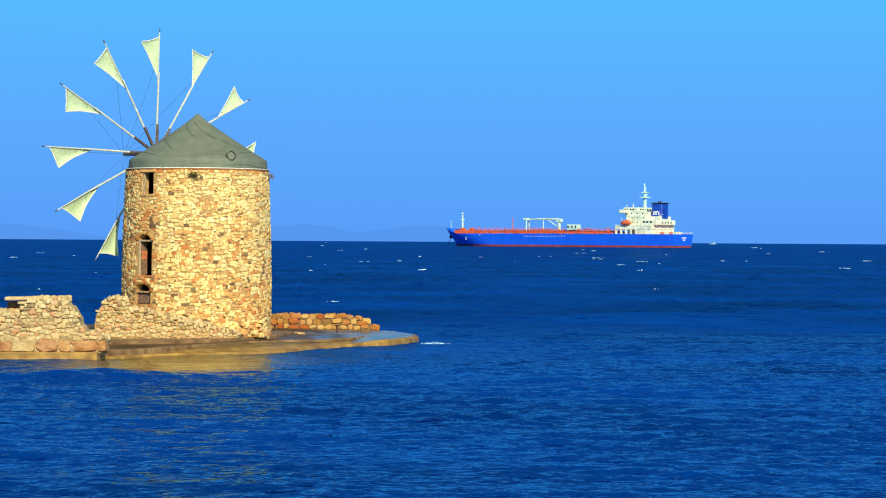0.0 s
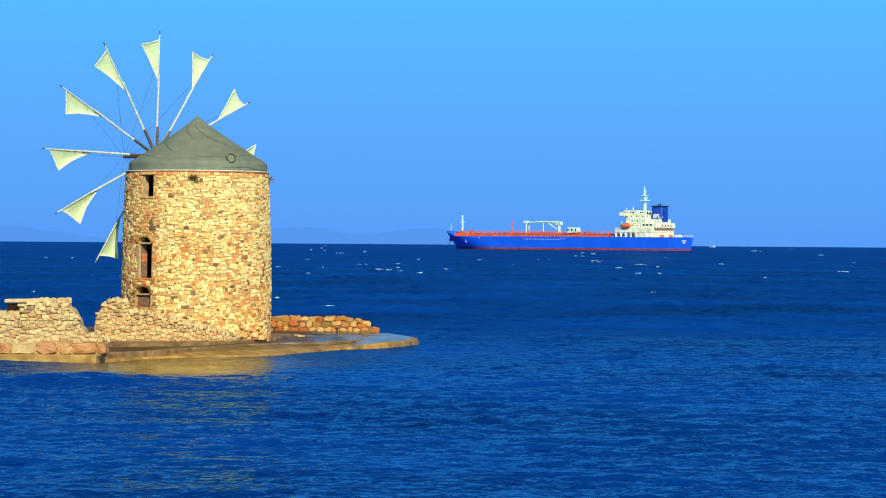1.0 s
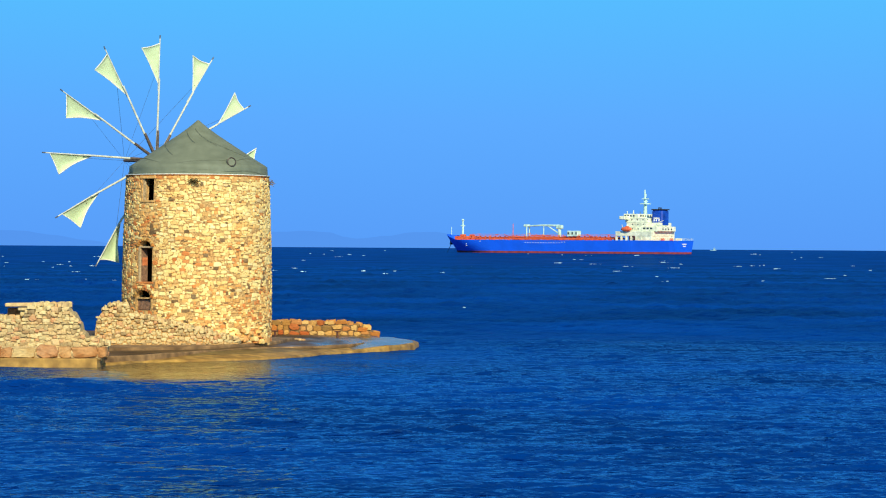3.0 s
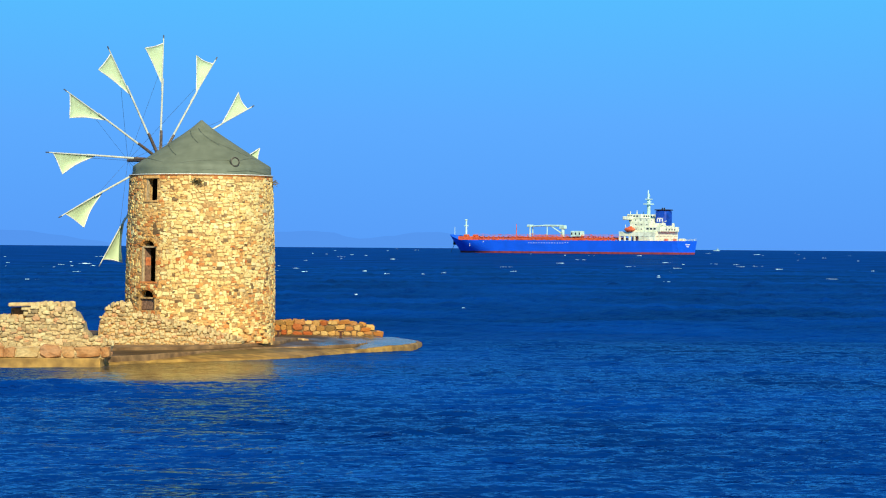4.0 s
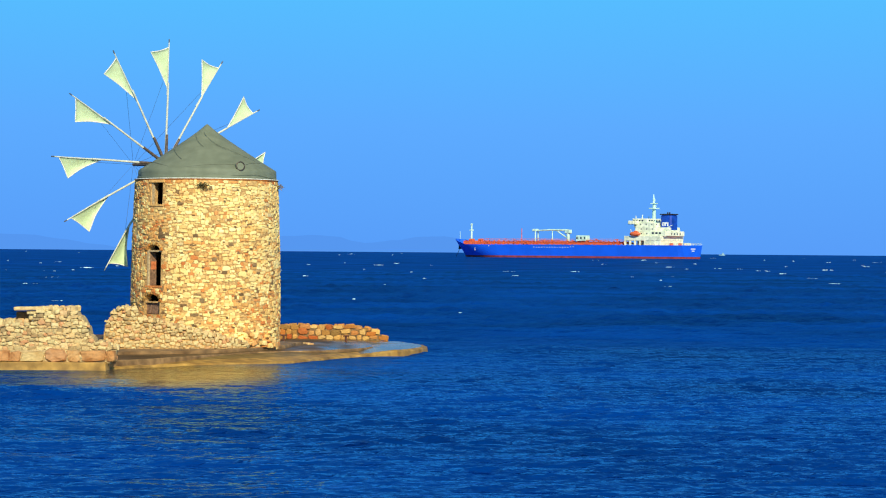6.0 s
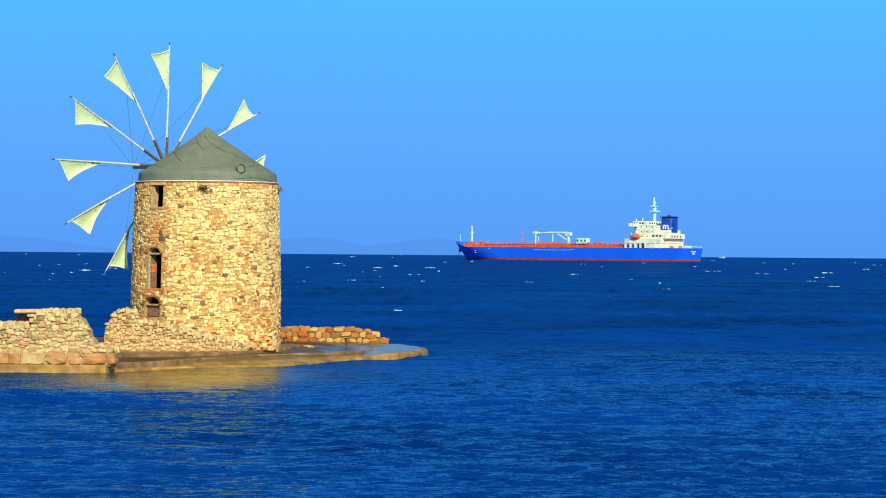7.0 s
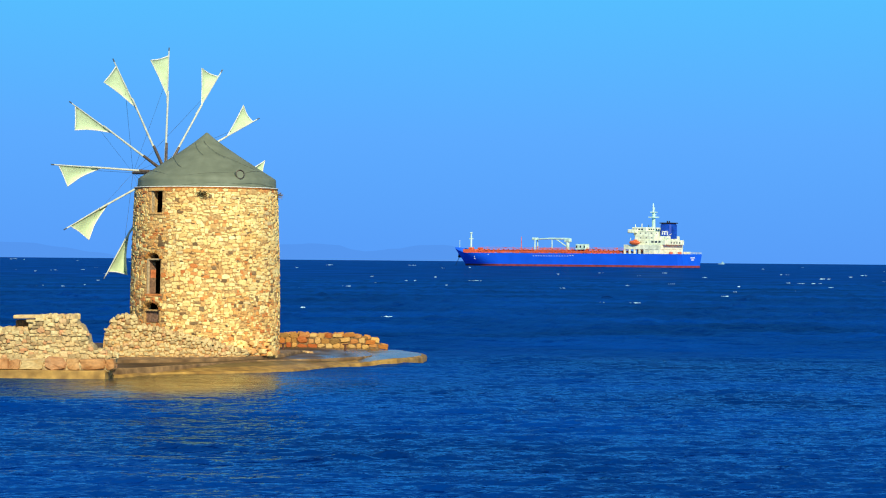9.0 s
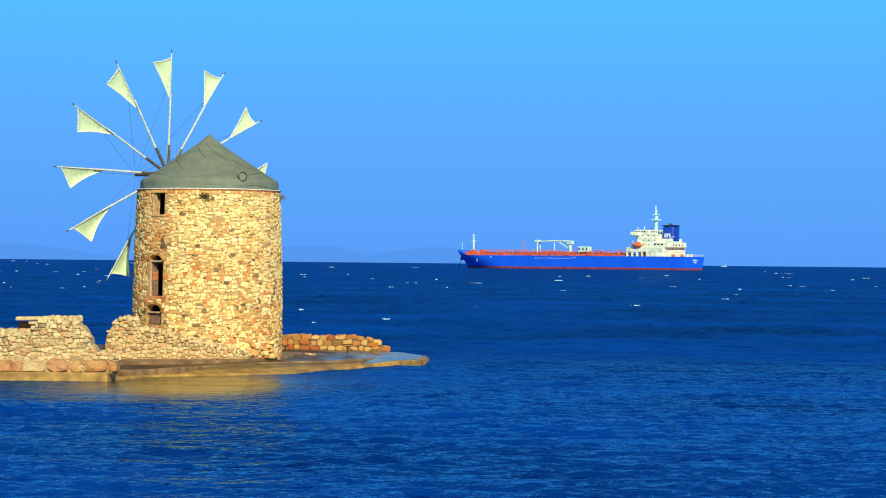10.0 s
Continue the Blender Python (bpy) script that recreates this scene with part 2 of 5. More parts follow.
WATER_GLOSS, WATER_GLOSS_SEA = 0.60, 0.20
WATER_BUMP = (0.12, 0.40, 0.55, 0.50)
WATER_DARK, WATER_LIGHT = (0.0, 0.021, 0.130, 1), (0.0, 0.046, 0.295, 1)
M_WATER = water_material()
M_FOAM = material("sea_foam", [(0.54, 0.82, 1.0), (0.64, 0.92, 1.0)], 0.9, 3, 0.4)


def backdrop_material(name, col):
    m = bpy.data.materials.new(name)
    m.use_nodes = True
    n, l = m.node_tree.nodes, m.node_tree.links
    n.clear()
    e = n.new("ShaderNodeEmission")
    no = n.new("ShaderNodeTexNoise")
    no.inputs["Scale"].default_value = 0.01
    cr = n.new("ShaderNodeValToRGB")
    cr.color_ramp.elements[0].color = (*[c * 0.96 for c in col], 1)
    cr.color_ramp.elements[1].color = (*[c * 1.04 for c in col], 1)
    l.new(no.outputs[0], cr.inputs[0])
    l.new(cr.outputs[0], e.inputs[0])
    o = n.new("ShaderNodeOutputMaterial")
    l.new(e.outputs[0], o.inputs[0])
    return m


# the hills glow evenly; the distance haze is put into their colour
M_HILL = backdrop_material("hill_haze_glow", (0.094, 0.312, 0.87))


# ---- building helpers ----
def mesh_of(name, verts, faces, mat, smooth=False):
    me = bpy.data.meshes.new(name)
    me.from_pydata([tuple(v) for v in verts], [], [tuple(f) for f in faces])
    me.materials.append(mat)
    if smooth:
        me.polygons.foreach_set("use_smooth", [True] * len(me.polygons))
    me.update()
    return me


def part(name, bm, material_, parent, label="", smooth=False):
    """Links a bmesh, a mesh or a (verts, faces) pair as one mesh object under a thing or a part."""
    if isinstance(bm, tuple):
        me = mesh_of(name, bm[0], bm[1], material_, smooth)
    elif isinstance(bm, bmesh.types.BMesh):
        me = bpy.data.meshes.new(name)
        bmesh.ops.recalc_face_normals(bm, faces=bm.faces)
        bm.to_mesh(me)
        bm.free()
        me.materials.append(material_)
        if smooth:
            me.polygons.foreach_set("use_smooth", [True] * len(me.polygons))
    else:
        me = bm
    ob = new(name, me)
    ob.parent = parent
    if label:
        ob["label"] = label
    return ob


def empty(name, m, label, category, group="", kind=""):
    ob = new(name)
    ob.matrix_basis = m
    return tagged(ob, label, category, group, kind)


def box(bm, x0, x1, y0, y1, z0, z1, bevel=0.0, m=None):
    g = bmesh.ops.create_cube(bm, size=1.0, matrix=Matrix.LocRotScale(((x0 + x1) / 2, (y0 + y1) / 2, (z0 + z1) / 2), None, (x1 - x0, y1 - y0, z1 - z0)))
    vs = g["verts"]
    if bevel:
        es = list({e for v in vs for e in v.link_edges})
        r = bmesh.ops.bevel(bm, geom=es, offset=bevel, segments=1, affect="EDGES")
        vs = list({v for f in r["faces"] for v in f.verts} | {v for v in vs if v.is_valid})
    if m is not None:
        bmesh.ops.transform(bm, matrix=m, verts=vs)
    return bm


def boxed(*args, **kw):
    return box(bmesh.new(), *args, **kw)


def rod(bm, p, q, r0, r1=None, n=8):
    """A round bar from p to q."""
    p, q = Vector(p), Vector(q)
    d = q - p
    m = Matrix.Translation((p + q) / 2) @ d.to_track_quat("Z", "Y").to_matrix().to_4x4()
    bmesh.ops.create_cone(bm, cap_ends=True, segments=n, radius1=r0, radius2=r0 if r1 is None else r1, depth=d.length, matrix=m)
    return bm


def roded(*args, **kw):
    return rod(bmesh.new(), *args, **kw)


def tube(path, r, n=5):
    """(verts, faces) of one bent round cord along a path."""
    path = [Vector(p) for p in path]
    path = [p for i, p in enumerate(path) if i == 0 or (p - path[i - 1]).length > 1e-4]
    vs, fs = [], []
    for i, p in enumerate(path):
        d = (path[min(i + 1, len(path) - 1)] - path[max(i - 1, 0)]).normalized()
        q = d.to_track_quat("Z", "Y")
        vs += [tuple(p + q @ Vector((r * math.cos(2 * math.pi * k / n), r * math.sin(2 * math.pi * k / n), 0))) for k in range(n)]
    for i in range(len(path) - 1):
        fs += [(i * n + k, i * n + (k + 1) % n, (i + 1) * n + (k + 1) % n, (i + 1) * n + k) for k in range(n)]
    fs += [tuple(range(n)), tuple(len(vs) - n + k for k in range(n))]
    return vs, fs


def lathe(profile, n=48, a0=0.0, a1=2 * math.pi, wob=None):
    """(verts, faces) of a profile of (r, z) turned round z."""
    vs, fs = [], []
    for i in range(n):
        t = a0 + (a1 - a0) * i / n
        for r, z in profile:
            k = 1 + (wob(t, z) if wob else 0)
            vs.append((r * k * math.cos(t), r * k * math.sin(t), z))
    k = len(profile)
    for i in range(n):
        j = (i + 1) % n
        for q in range(k - 1):
            fs.append((i * k + q, j * k + q, j * k + q + 1, i * k + q + 1))
    return vs, fs


# unit stones: lie in the u-v plane, face along n
def unit_stone(rng, points=10):
    vs = []
    ring = []
    for i in range(points):
        t = 2 * math.pi * i / points + rng.uniform(-0.25, 0.25)
        c, s = math.cos(t), math.sin(t)
        k = (abs(c) ** 9.0 + abs(s) ** 9.0) ** (-1 / 9) * rng.uniform(0.80, 1.04)
        ring.append((c * k * 0.5, s * k * 0.5))
    for n, sc in ((-0.6, 1.0), (0.6, 0.98), (1.0, 0.87)):
        for u, v in ring:
            vs.append((u * sc, v * sc, n * (1 if n < 0 else rng.uniform(0.8, 1.1))))
    vs.append((rng.uniform(-.1, .1), rng.uniform(-.1, .1), 1.12))
    fs = []
    for r in range(2):
        for i in range(points):
            j = (i + 1) % points
            fs.append((r * points + i, r * points + j, (r + 1) * points + j, (r + 1) * points + i))
    for i in range(points):
        fs.append((2 * points + i, 2 * points + (i + 1) % points, 3 * points))
    return vs, fs


STONE_RNG = random.Random(5)
UNITS = [unit_stone(STONE_RNG) for _ in range(16)]


def stone_meshes(mat):
    return [mesh_of("stone", v, f, mat) for v, f in UNITS]


def lay_stones(parent, poses, mats, single, name="stone"):
    """poses: (matrix, width, height, depth, is_single). Single stones are parts of their own, the rest one mesh."""
    meshes = stone_meshes(mats[0])
    rng = random.Random(11)
    vs, fs = [], []
    count = 0
    for m, w, h, d, keep in poses:
        i = rng.randrange(len(UNITS))
        if keep and count < single:
            ob = new(name, meshes[i])
            ob.parent = parent
            ob.matrix_basis = m @ Matrix.Diagonal((w, h, d, 1))
            count += 1
        else:
            o = len(vs)
            mm = m @ Matrix.Diagonal((w, h, d, 1))
            vs += [tuple(mm @ Vector(v)) for v in UNITS[i][0]]
            fs += [tuple(o + k for k in f) for f in UNITS[i][1]]
    if vs:
        ob = part("rubble", (vs, fs), mats[1], parent)
        ob["kind"] = "stuff"


def frame_of(p, u, v):
    """A pose at p with axes u, v and their normal."""
    u, v = Vector(u).normalized(), Vector(v).normalized()
    n = u.cross(v).normalized()
    m = Matrix((u, n.cross(u), n)).transposed().to_4x4()
    m.translation = p
    return m


# ---- the sea ----
WATER_DRIFT = (-0.30, -0.70)


def graded(lo, hi, d0, d1, step, grow, mid=None):
    """Grid lines: even from d0 to d1, then widening slowly as far as mid, then fast."""
    def run(x, end, far):
        s, out = step, []
        sign = 1 if end > x else -1
        while abs(x - end) > 1e-6:
            s *= grow if far is None or sign * (far - x) > 0 else 1.12
            x = min(x + s, end) if sign > 0 else max(x - s, end)
            out.append(x)
        return out
    m = mid or (None, None)
    return np.array(run(d0, lo, m[0])[::-1] + list(np.arange(d0, d1 + 1e-6, step)) + run(d1, hi, m[1]))


def build_sea():
    xs = graded(-4500, 4500, -17, 18, 0.13, 1.02, (-112, 118))
    ys = graded(-3000, 5000, 42, 100, 0.085, 1.006, (40, 640))
    X, Y = np.meshgrid(xs, ys)
    Z = np.zeros_like(X)
    rng = np.random.RandomState(3)

    def trains(waves, mean, spread):
        H = np.zeros_like(X)
        for lam, amp, n in waves:
            for i in range(n):
                th = radians(mean + rng.uniform(-spread, spread))
                k = 2 * math.pi / (lam * rng.uniform(0.75, 1.3))
                H += amp * rng.uniform(0.6, 1.2) * np.sin(k * (X * math.cos(th) + Y * math.sin(th)) + rng.uniform(0, 6.28))
        return H

    sides = np.clip((X + 125) / 30, 0, 1) * np.clip((130 - X) / 30, 0, 1)
    lee = np.clip((165 - Y) / 50, 0, 1) * np.clip((Y - 10) / 25, 0, 1)
    quiet = np.clip((np.hypot(X + 6.5, (Y - 97.0) * 0.75) - 6.0) / 8.0, 0.15, 1)
    gusts = 0.55 + 0.45 * np.sin(X * 0.11 + 1.0 + 0.5 * np.sin(Y * 0.07)) * np.sin(Y * 0.13 + X * 0.03)
    Z += trains(((9.0, 0.034, 3), (4.6, 0.040, 6), (2.8, 0.016, 6)), -98, 14) * lee * quiet * gusts
    Z += trains(((2.2, 0.007, 9), (1.3, 0.004, 10)), -104, 34) * np.clip((150 - Y) / 40, 0, 1) * lee * quiet * gusts
    # short steep ripples of the wind
    near = np.clip((128 - Y) / 40, 0, 1) * np.clip((Y - 36) / 5, 0, 1) * np.clip((24 - np.abs(X)) / 6, 0, 1)
    R = trains(((1.2, 0.0050, 10), (0.8, 0.0046, 12), (0.55, 0.0040, 16), (0.40, 0.0026, 14)), -98, 26)
    puffs = 0.75 + 0.25 * np.sin(X * 0.31 + 2.0 + np.sin(Y * 0.19)) * np.sin(Y * 0.23 - X * 0.11)
    Z += (R + 6.0 * np.maximum(R, 0) ** 2) * near * quiet * puffs
    # steeper waves where the open sea wraps round the quay's tip
    wrap = np.exp(-((Y - 103 - 0.12 * X) / 9.0) ** 2) * np.clip((X + 1) / 4, 0, 1) * np.clip((40 - X) / 15, 0, 1)
    Z += trains(((3.4, 0.026, 5), (1.9, 0.013, 6)), -95, 10) * wrap * (0.6 + 0.4 * np.sin(X * 0.35 + Y * 0.2))
    # single steeper swells running in
    for i in range(26):
        x0, y0, sx, sy = rng.uniform(-14, 24), rng.uniform(47, 150), rng.uniform(1.4, 5.0), rng.uniform(0.45, 0.8)
        slant = rng.uniform(-0.12, 0.12)
        Z += rng.uniform(0.07, 0.15) * quiet * np.exp(-((X - x0) / sx) ** 2 - ((Y - y0 - slant * (X - x0)) / sy) ** 2)
    # steeper chop on the open sea
    chop = np.clip((Y + 9 * np.sin(X * 0.09) + 6 * np.sin(X * 0.23 + 1) - 108) / 60, 0, 1) * np.clip((620 - Y) / 180, 0, 1)
    H = trains(((9.0, 0.014, 6), (5.5, 0.018, 12), (3.4, 0.024, 16), (2.2, 0.018, 16)), -104, 60)
    Z += (H + 0.9 * np.maximum(H, 0) ** 2) * chop * np.clip((Y - 40) / 300 + 0.35, 0.4, 1.0)
    Z *= sides
    nx, ny = len(xs), len(ys)
    me = bpy.data.meshes.new("sea")
    me.vertices.add(nx * ny)
    me.vertices.foreach_set("co", np.stack([X, Y, Z], -1).astype(np.float32).ravel())
    i = np.arange((ny - 1) * (nx - 1))
    o = (i // (nx - 1)) * nx + i % (nx - 1)
    loops = np.stack([o, o + 1, o + nx + 1, o + nx], -1).ravel()
    me.loops.add(len(loops))
    me.loops.foreach_set("vertex_index", loops.astype(np.int32))
    me.polygons.add(len(i))
    me.polygons.foreach_set("loop_start", (np.arange(len(i)) * 4).astype(np.int32))
    me.polygons.foreach_set("use_smooth", np.ones(len(i), dtype=bool))
    me.update(calc_edges=True)
    me.validate()
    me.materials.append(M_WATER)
    return tagged(new("water", me), "deep blue wind-ruffled sea with small waves", "sea", kind="structure")


sea = build_sea()
seabed = new("ground", mesh_of("ground", [(-4500, -3000, -3), (4500, -3000, -3), (4500, 5000, -3), (-4500, 5000, -3)], [(0, 1, 2, 3)], M_DARKFILL))
tagged(seabed, "dark sandy sea bed under the water", "ground", kind="structure")


# ---- far hills ----
def hill(profile, depth, y=4780):
    """A long ridge: profile of (x, height) along it."""
    rng = random.Random(int(abs(profile[0][0])) + 3)
    vs, fs = [], []
    rows = 7
    fine = []
    for (x0, h0), (x1, h1) in zip(profile, profile[1:]):
        for i in range(6):
            k = i / 6
            fine.append((x0 + (x1 - x0) * k, h0 + (h1 - h0) * (k * k * (3 - 2 * k)) + rng.uniform(-0.35, 0.35)))
    fine.append(profile[-1])
    for x, h in fine:
        for r in range(rows):
            k = r / (rows - 1)
            vs.append((x, y + depth * k, -1 + (max(h, 0) + 1) * math.sin(math.pi * k) ** 0.8))
    for i in range(len(fine) - 1):
        for r in range(rows - 1):
            o = i * rows + r
            fs.append((o, o + rows, o + rows + 1, o + 1))
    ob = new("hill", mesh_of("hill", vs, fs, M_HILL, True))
    return tagged(ob, "coastal hill on the horizon in a self-lit haze blue", "hill", kind="structure")


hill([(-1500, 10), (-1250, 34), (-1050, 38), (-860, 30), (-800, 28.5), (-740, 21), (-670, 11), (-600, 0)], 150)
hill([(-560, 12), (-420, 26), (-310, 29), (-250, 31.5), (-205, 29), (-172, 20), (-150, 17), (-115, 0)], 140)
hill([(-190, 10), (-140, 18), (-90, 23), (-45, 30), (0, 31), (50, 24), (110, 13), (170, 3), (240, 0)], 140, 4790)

# ---- the quay ----
def slab(name, outline, z0, z1, mat, label, edge=0.05, jag=0.06, step=0.9, top_mat=None):
    """A cast slab with a worn, uneven edge."""
    rng = random.Random(len(outline) * 7 + 1)
    pts = []
    for (x0, y0), (x1, y1) in zip(outline, outline[1:] + outline[:1]):
        n = max(1, int(math.hypot(x1 - x0, y1 - y0) / step))
        for i in range(n):
            k = i / n
            pts.append((x0 + (x1 - x0) * k + rng.uniform(-jag, jag), y0 + (y1 - y0) * k + rng.uniform(-jag, jag)))
    c = Vector((sum(p[0] for p in pts) / len(pts), sum(p[1] for p in pts) / len(pts)))
    vs = []
    for z, inset in ((z0, -0.12), (z1 * 0.5, 0.0), (z1 - edge, 0.0), (z1, edge)):
        for x, y in pts:
            d = (c - Vector((x, y))).normalized() * inset
            vs.append((x + d.x, y + d.y, z + (rng.uniform(-0.015, 0.015) if z > z0 else 0)))
    n = len(pts)
    fs = [(r * n + i, r * n + (i + 1) % n, (r + 1) * n + (i + 1) % n, (r + 1) * n + i) for r in range(3) for i in range(n)]
    fs.append(tuple(3 * n + i for i in range(n)))
    me = mesh_of(name, vs, fs, mat)
    if top_mat:
        me.materials.append(top_mat)
        me.polygons[len(fs) - 1].material_index = 1
    return tagged(new(name, me), label, "quay", kind="structure")


LOW_QUAY = [(-24, 90.0), (-11.9, 90.0), (-10.6, 92.0), (-9.4, 94.2), (-8.3, 96.4), (-7.2, 98.4), (-6.2, 99.4), (-5.2, 100.0), (-4.2, 101.5), (-3.3, 103.0),
            (-2.9, 104.6), (-3.1, 108.0), (-3.6, 113.0), (-8.0, 116.5), (-24, 116.5)]
slab("quay", LOW_QUAY, -2.9, 0.32, M_CONCRETE, "low dark wet concrete quay", 0.04, 0.03, top_mat=M_WETTOP)


def apron():
    """A sloping algae-covered skirt round the quay, awash at its seaward end."""
    rim = [(-12.6, 89.1), (-11.5, 90.2), (-10.6, 91.9), (-9.4, 93.2), (-8.0, 94.1), (-6.6, 95.0), (-5.7, 96.2), (-5.0, 97.9), (-4.4, 99.6), (-3.6, 101.2), (-2.7, 102.3), (-1.9, 103.3),
           (-1.25, 104.7), (-0.85, 106.2), (-0.72, 107.6), (-0.85, 109.2), (-1.3, 111.2), (-2.2, 113.4), (-4.0, 115.5), (-8.0, 117.0)]
    inner = [(-12.6, 92.0), (-11.6, 92.6), (-10.4, 94.0), (-9.2, 95.2), (-8.2, 96.5), (-7.2, 98.0), (-6.3, 99.2), (-5.4, 100.2), (-4.6, 101.4), (-3.9, 102.7), (-3.3, 103.7), (-2.8, 104.7),
             (-2.4, 105.7), (-2.2, 106.8), (-2.1, 107.9), (-2.2, 109.3), (-2.5, 111.0), (-3.2, 113.0), (-4.6, 114.8), (-8.0, 116.0)]

    def fine(pts, k=5):
        out = []
        for i in range(len(pts) - 1):
            p0, p1, p2, p3 = (Vector(pts[min(max(i + d, 0), len(pts) - 1)]) for d in (-1, 0, 1, 2))
            for j in range(k):
                t = j / k
                out.append(0.5 * (2 * p1 + (p2 - p0) * t + (2 * p0 - 5 * p1 + 4 * p2 - p3) * t * t + (3 * p1 - p0 - 3 * p2 + p3) * t ** 3))
        return out + [Vector(pts[-1])]

    rng = random.Random(9)
    rim, inner = fine(rim), fine(inner)
    n, vs, fs = len(rim), [], []
    for a, b in zip(rim, inner):
        a = a + Vector((rng.uniform(-0.03, 0.03), rng.uniform(-0.03, 0.03)))
        k = min(1, max(0, (a.x + 3.9) / 2.2))
        h = 0.07 + 0.15 * k * k * (3 - 2 * k) + rng.uniform(-0.012, 0.012)
        out = (a - b).normalized()
        for p, z in ((a + out * 0.5, -2.9), (a + out * 0.04, h - 0.06), (a, h), (a.lerp(b, 0.12), h + 0.02), (a.lerp(b, 0.55), (h + 0.27) / 2), (b, 0.275), (b.lerp(Vector((-9, 105)), 0.4), 0.28)):
            vs.append((p.x, p.y, z))
    for i in range(n - 1):
        fs += [(i * 7 + j, (i + 1) * 7 + j, (i + 1) * 7 + j + 1, i * 7 + j + 1) for j in range(6)]
    me = mesh_of("apron", vs, fs, M_WET, True)
    me.materials.append(M_FILM)
    for k, f in enumerate(me.polygons):
        f.material_index = 1 if k % 6 >= 4 or (k % 6 == 3 and f.center.x > -3.4) else 0
        f.use_smooth = k % 6 >= 2
    return tagged(new("apron", me), "sloping algae-covered concrete skirt awash round the quay", "quay", kind="structure")


apron()
slab("ledge", [(-24, 88.6), (-11.9, 88.75), (-11.7, 92.0), (-24, 92.0)], -2.9, 0.30, M_WET, "algae-stained concrete ledge under the ruined wall", 0.04, 0.05)
slab("terrace", [(-12.4, 94.6), (-10.8, 95.4), (-9.2, 96.6), (-7.7, 98.8), (-6.4, 102.3), (-5.9, 106.5), (-13, 107.5), (-20, 100)], 0.1, 0.44, M_CONCRETE,
     "brown weathered concrete terrace round the mill", 0.04, 0.08)

# ---- the windmill ----
MILL = Vector((-9.63, 102.0, 0.0))
TOP_Z, R_TOP, R_BASE = 7.14, 2.86, 3.00
mill = empty("windmill", Matrix.Translation(MILL), "round rubble-stone windmill tower with grey-green conical roof and canvas sails", "windmill")
OPENINGS = [(-44.4, -31.4, 6.06, 6.95), (-45.6, -31.2, 2.84, 4.52), (-49.0, -31.4, 1.72, 2.56)]


def radius(z):
    k = (z - 0.3) / (TOP_Z - 0.3)
    return R_BASE + (R_TOP - R_BASE) * k + 0.05 * math.sin(math.pi * min(1, max(0, k)) * 1.0)


def on_tower(phi, z, out=0.0):
    r = radius(z) + out
    return Vector((r * math.sin(phi), -r * math.cos(phi), z))


def tower_wall():
    angles = sorted({round(a, 2) for a in np.arange(-180, 180, 3.0)} - {round(a, 2) for o in OPENINGS for a in np.arange(-180, 180, 3.0) if min(abs(a - o[0]), abs(a - o[1])) < 0.9}
                    | {o[i] for o in OPENINGS for i in (0, 1)})
    levels = sorted({0.25, 0.7, 1.2, 1.5, 3.3, 3.8, 4.7, 5.2, 5.6, TOP_Z} | {o[i] for o in OPENINGS for i in (2, 3)})
    na, nz = len(angles), len(levels)

    def void(i, j):
        a0, a1 = angles[i], angles[(i + 1) % na] + (360 if i == na - 1 else 0)
        am, zm = (a0 + a1) / 2, (levels[j] + levels[j + 1]) / 2
        return any(o[0] < am < o[1] and o[2] < zm < o[3] for o in OPENINGS)

    vs, fs = [], []
    for a in angles:
        for z in levels:
            p = on_tower(radians(a), z)
            k = 1 - 0.36 / radius(z)
            vs += [tuple(p), (p.x * k, p.y * k, z)]
    ix = lambda i, j, s: ((i % na) * nz + j) * 2 + s
    for i in range(na):
        for j in range(nz - 1):
            if void(i, j):
                continue
            fs.append((ix(i, j, 0), ix(i + 1, j, 0), ix(i + 1, j + 1, 0), ix(i, j + 1, 0)))
            fs.append((ix(i + 1, j, 1), ix(i, j, 1), ix(i, j + 1, 1), ix(i + 1, j + 1, 1)))
            if void((i - 1) % na, j):
                fs.append((ix(i, j, 1), ix(i, j, 0), ix(i, j + 1, 0), ix(i, j + 1, 1)))
            if void((i + 1) % na, j):
                fs.append((ix(i + 1, j, 0), ix(i + 1, j, 1), ix(i + 1, j + 1, 1), ix(i + 1, j + 1, 0)))
            if j == nz - 2 or void(i, j + 1):
                fs.append((ix(i, j + 1, 0), ix(i + 1, j + 1, 0), ix(i + 1, j + 1, 1), ix(i, j + 1, 1)))
            if j > 0 and void(i, j - 1):
                fs.append((ix(i, j, 1), ix(i + 1, j, 1), ix(i + 1, j, 0), ix(i, j, 0)))
    return part("tower_wall", (vs, fs), M_MORTAR, mill, "rubble masonry in pale lime mortar")


wall = tower_wall()


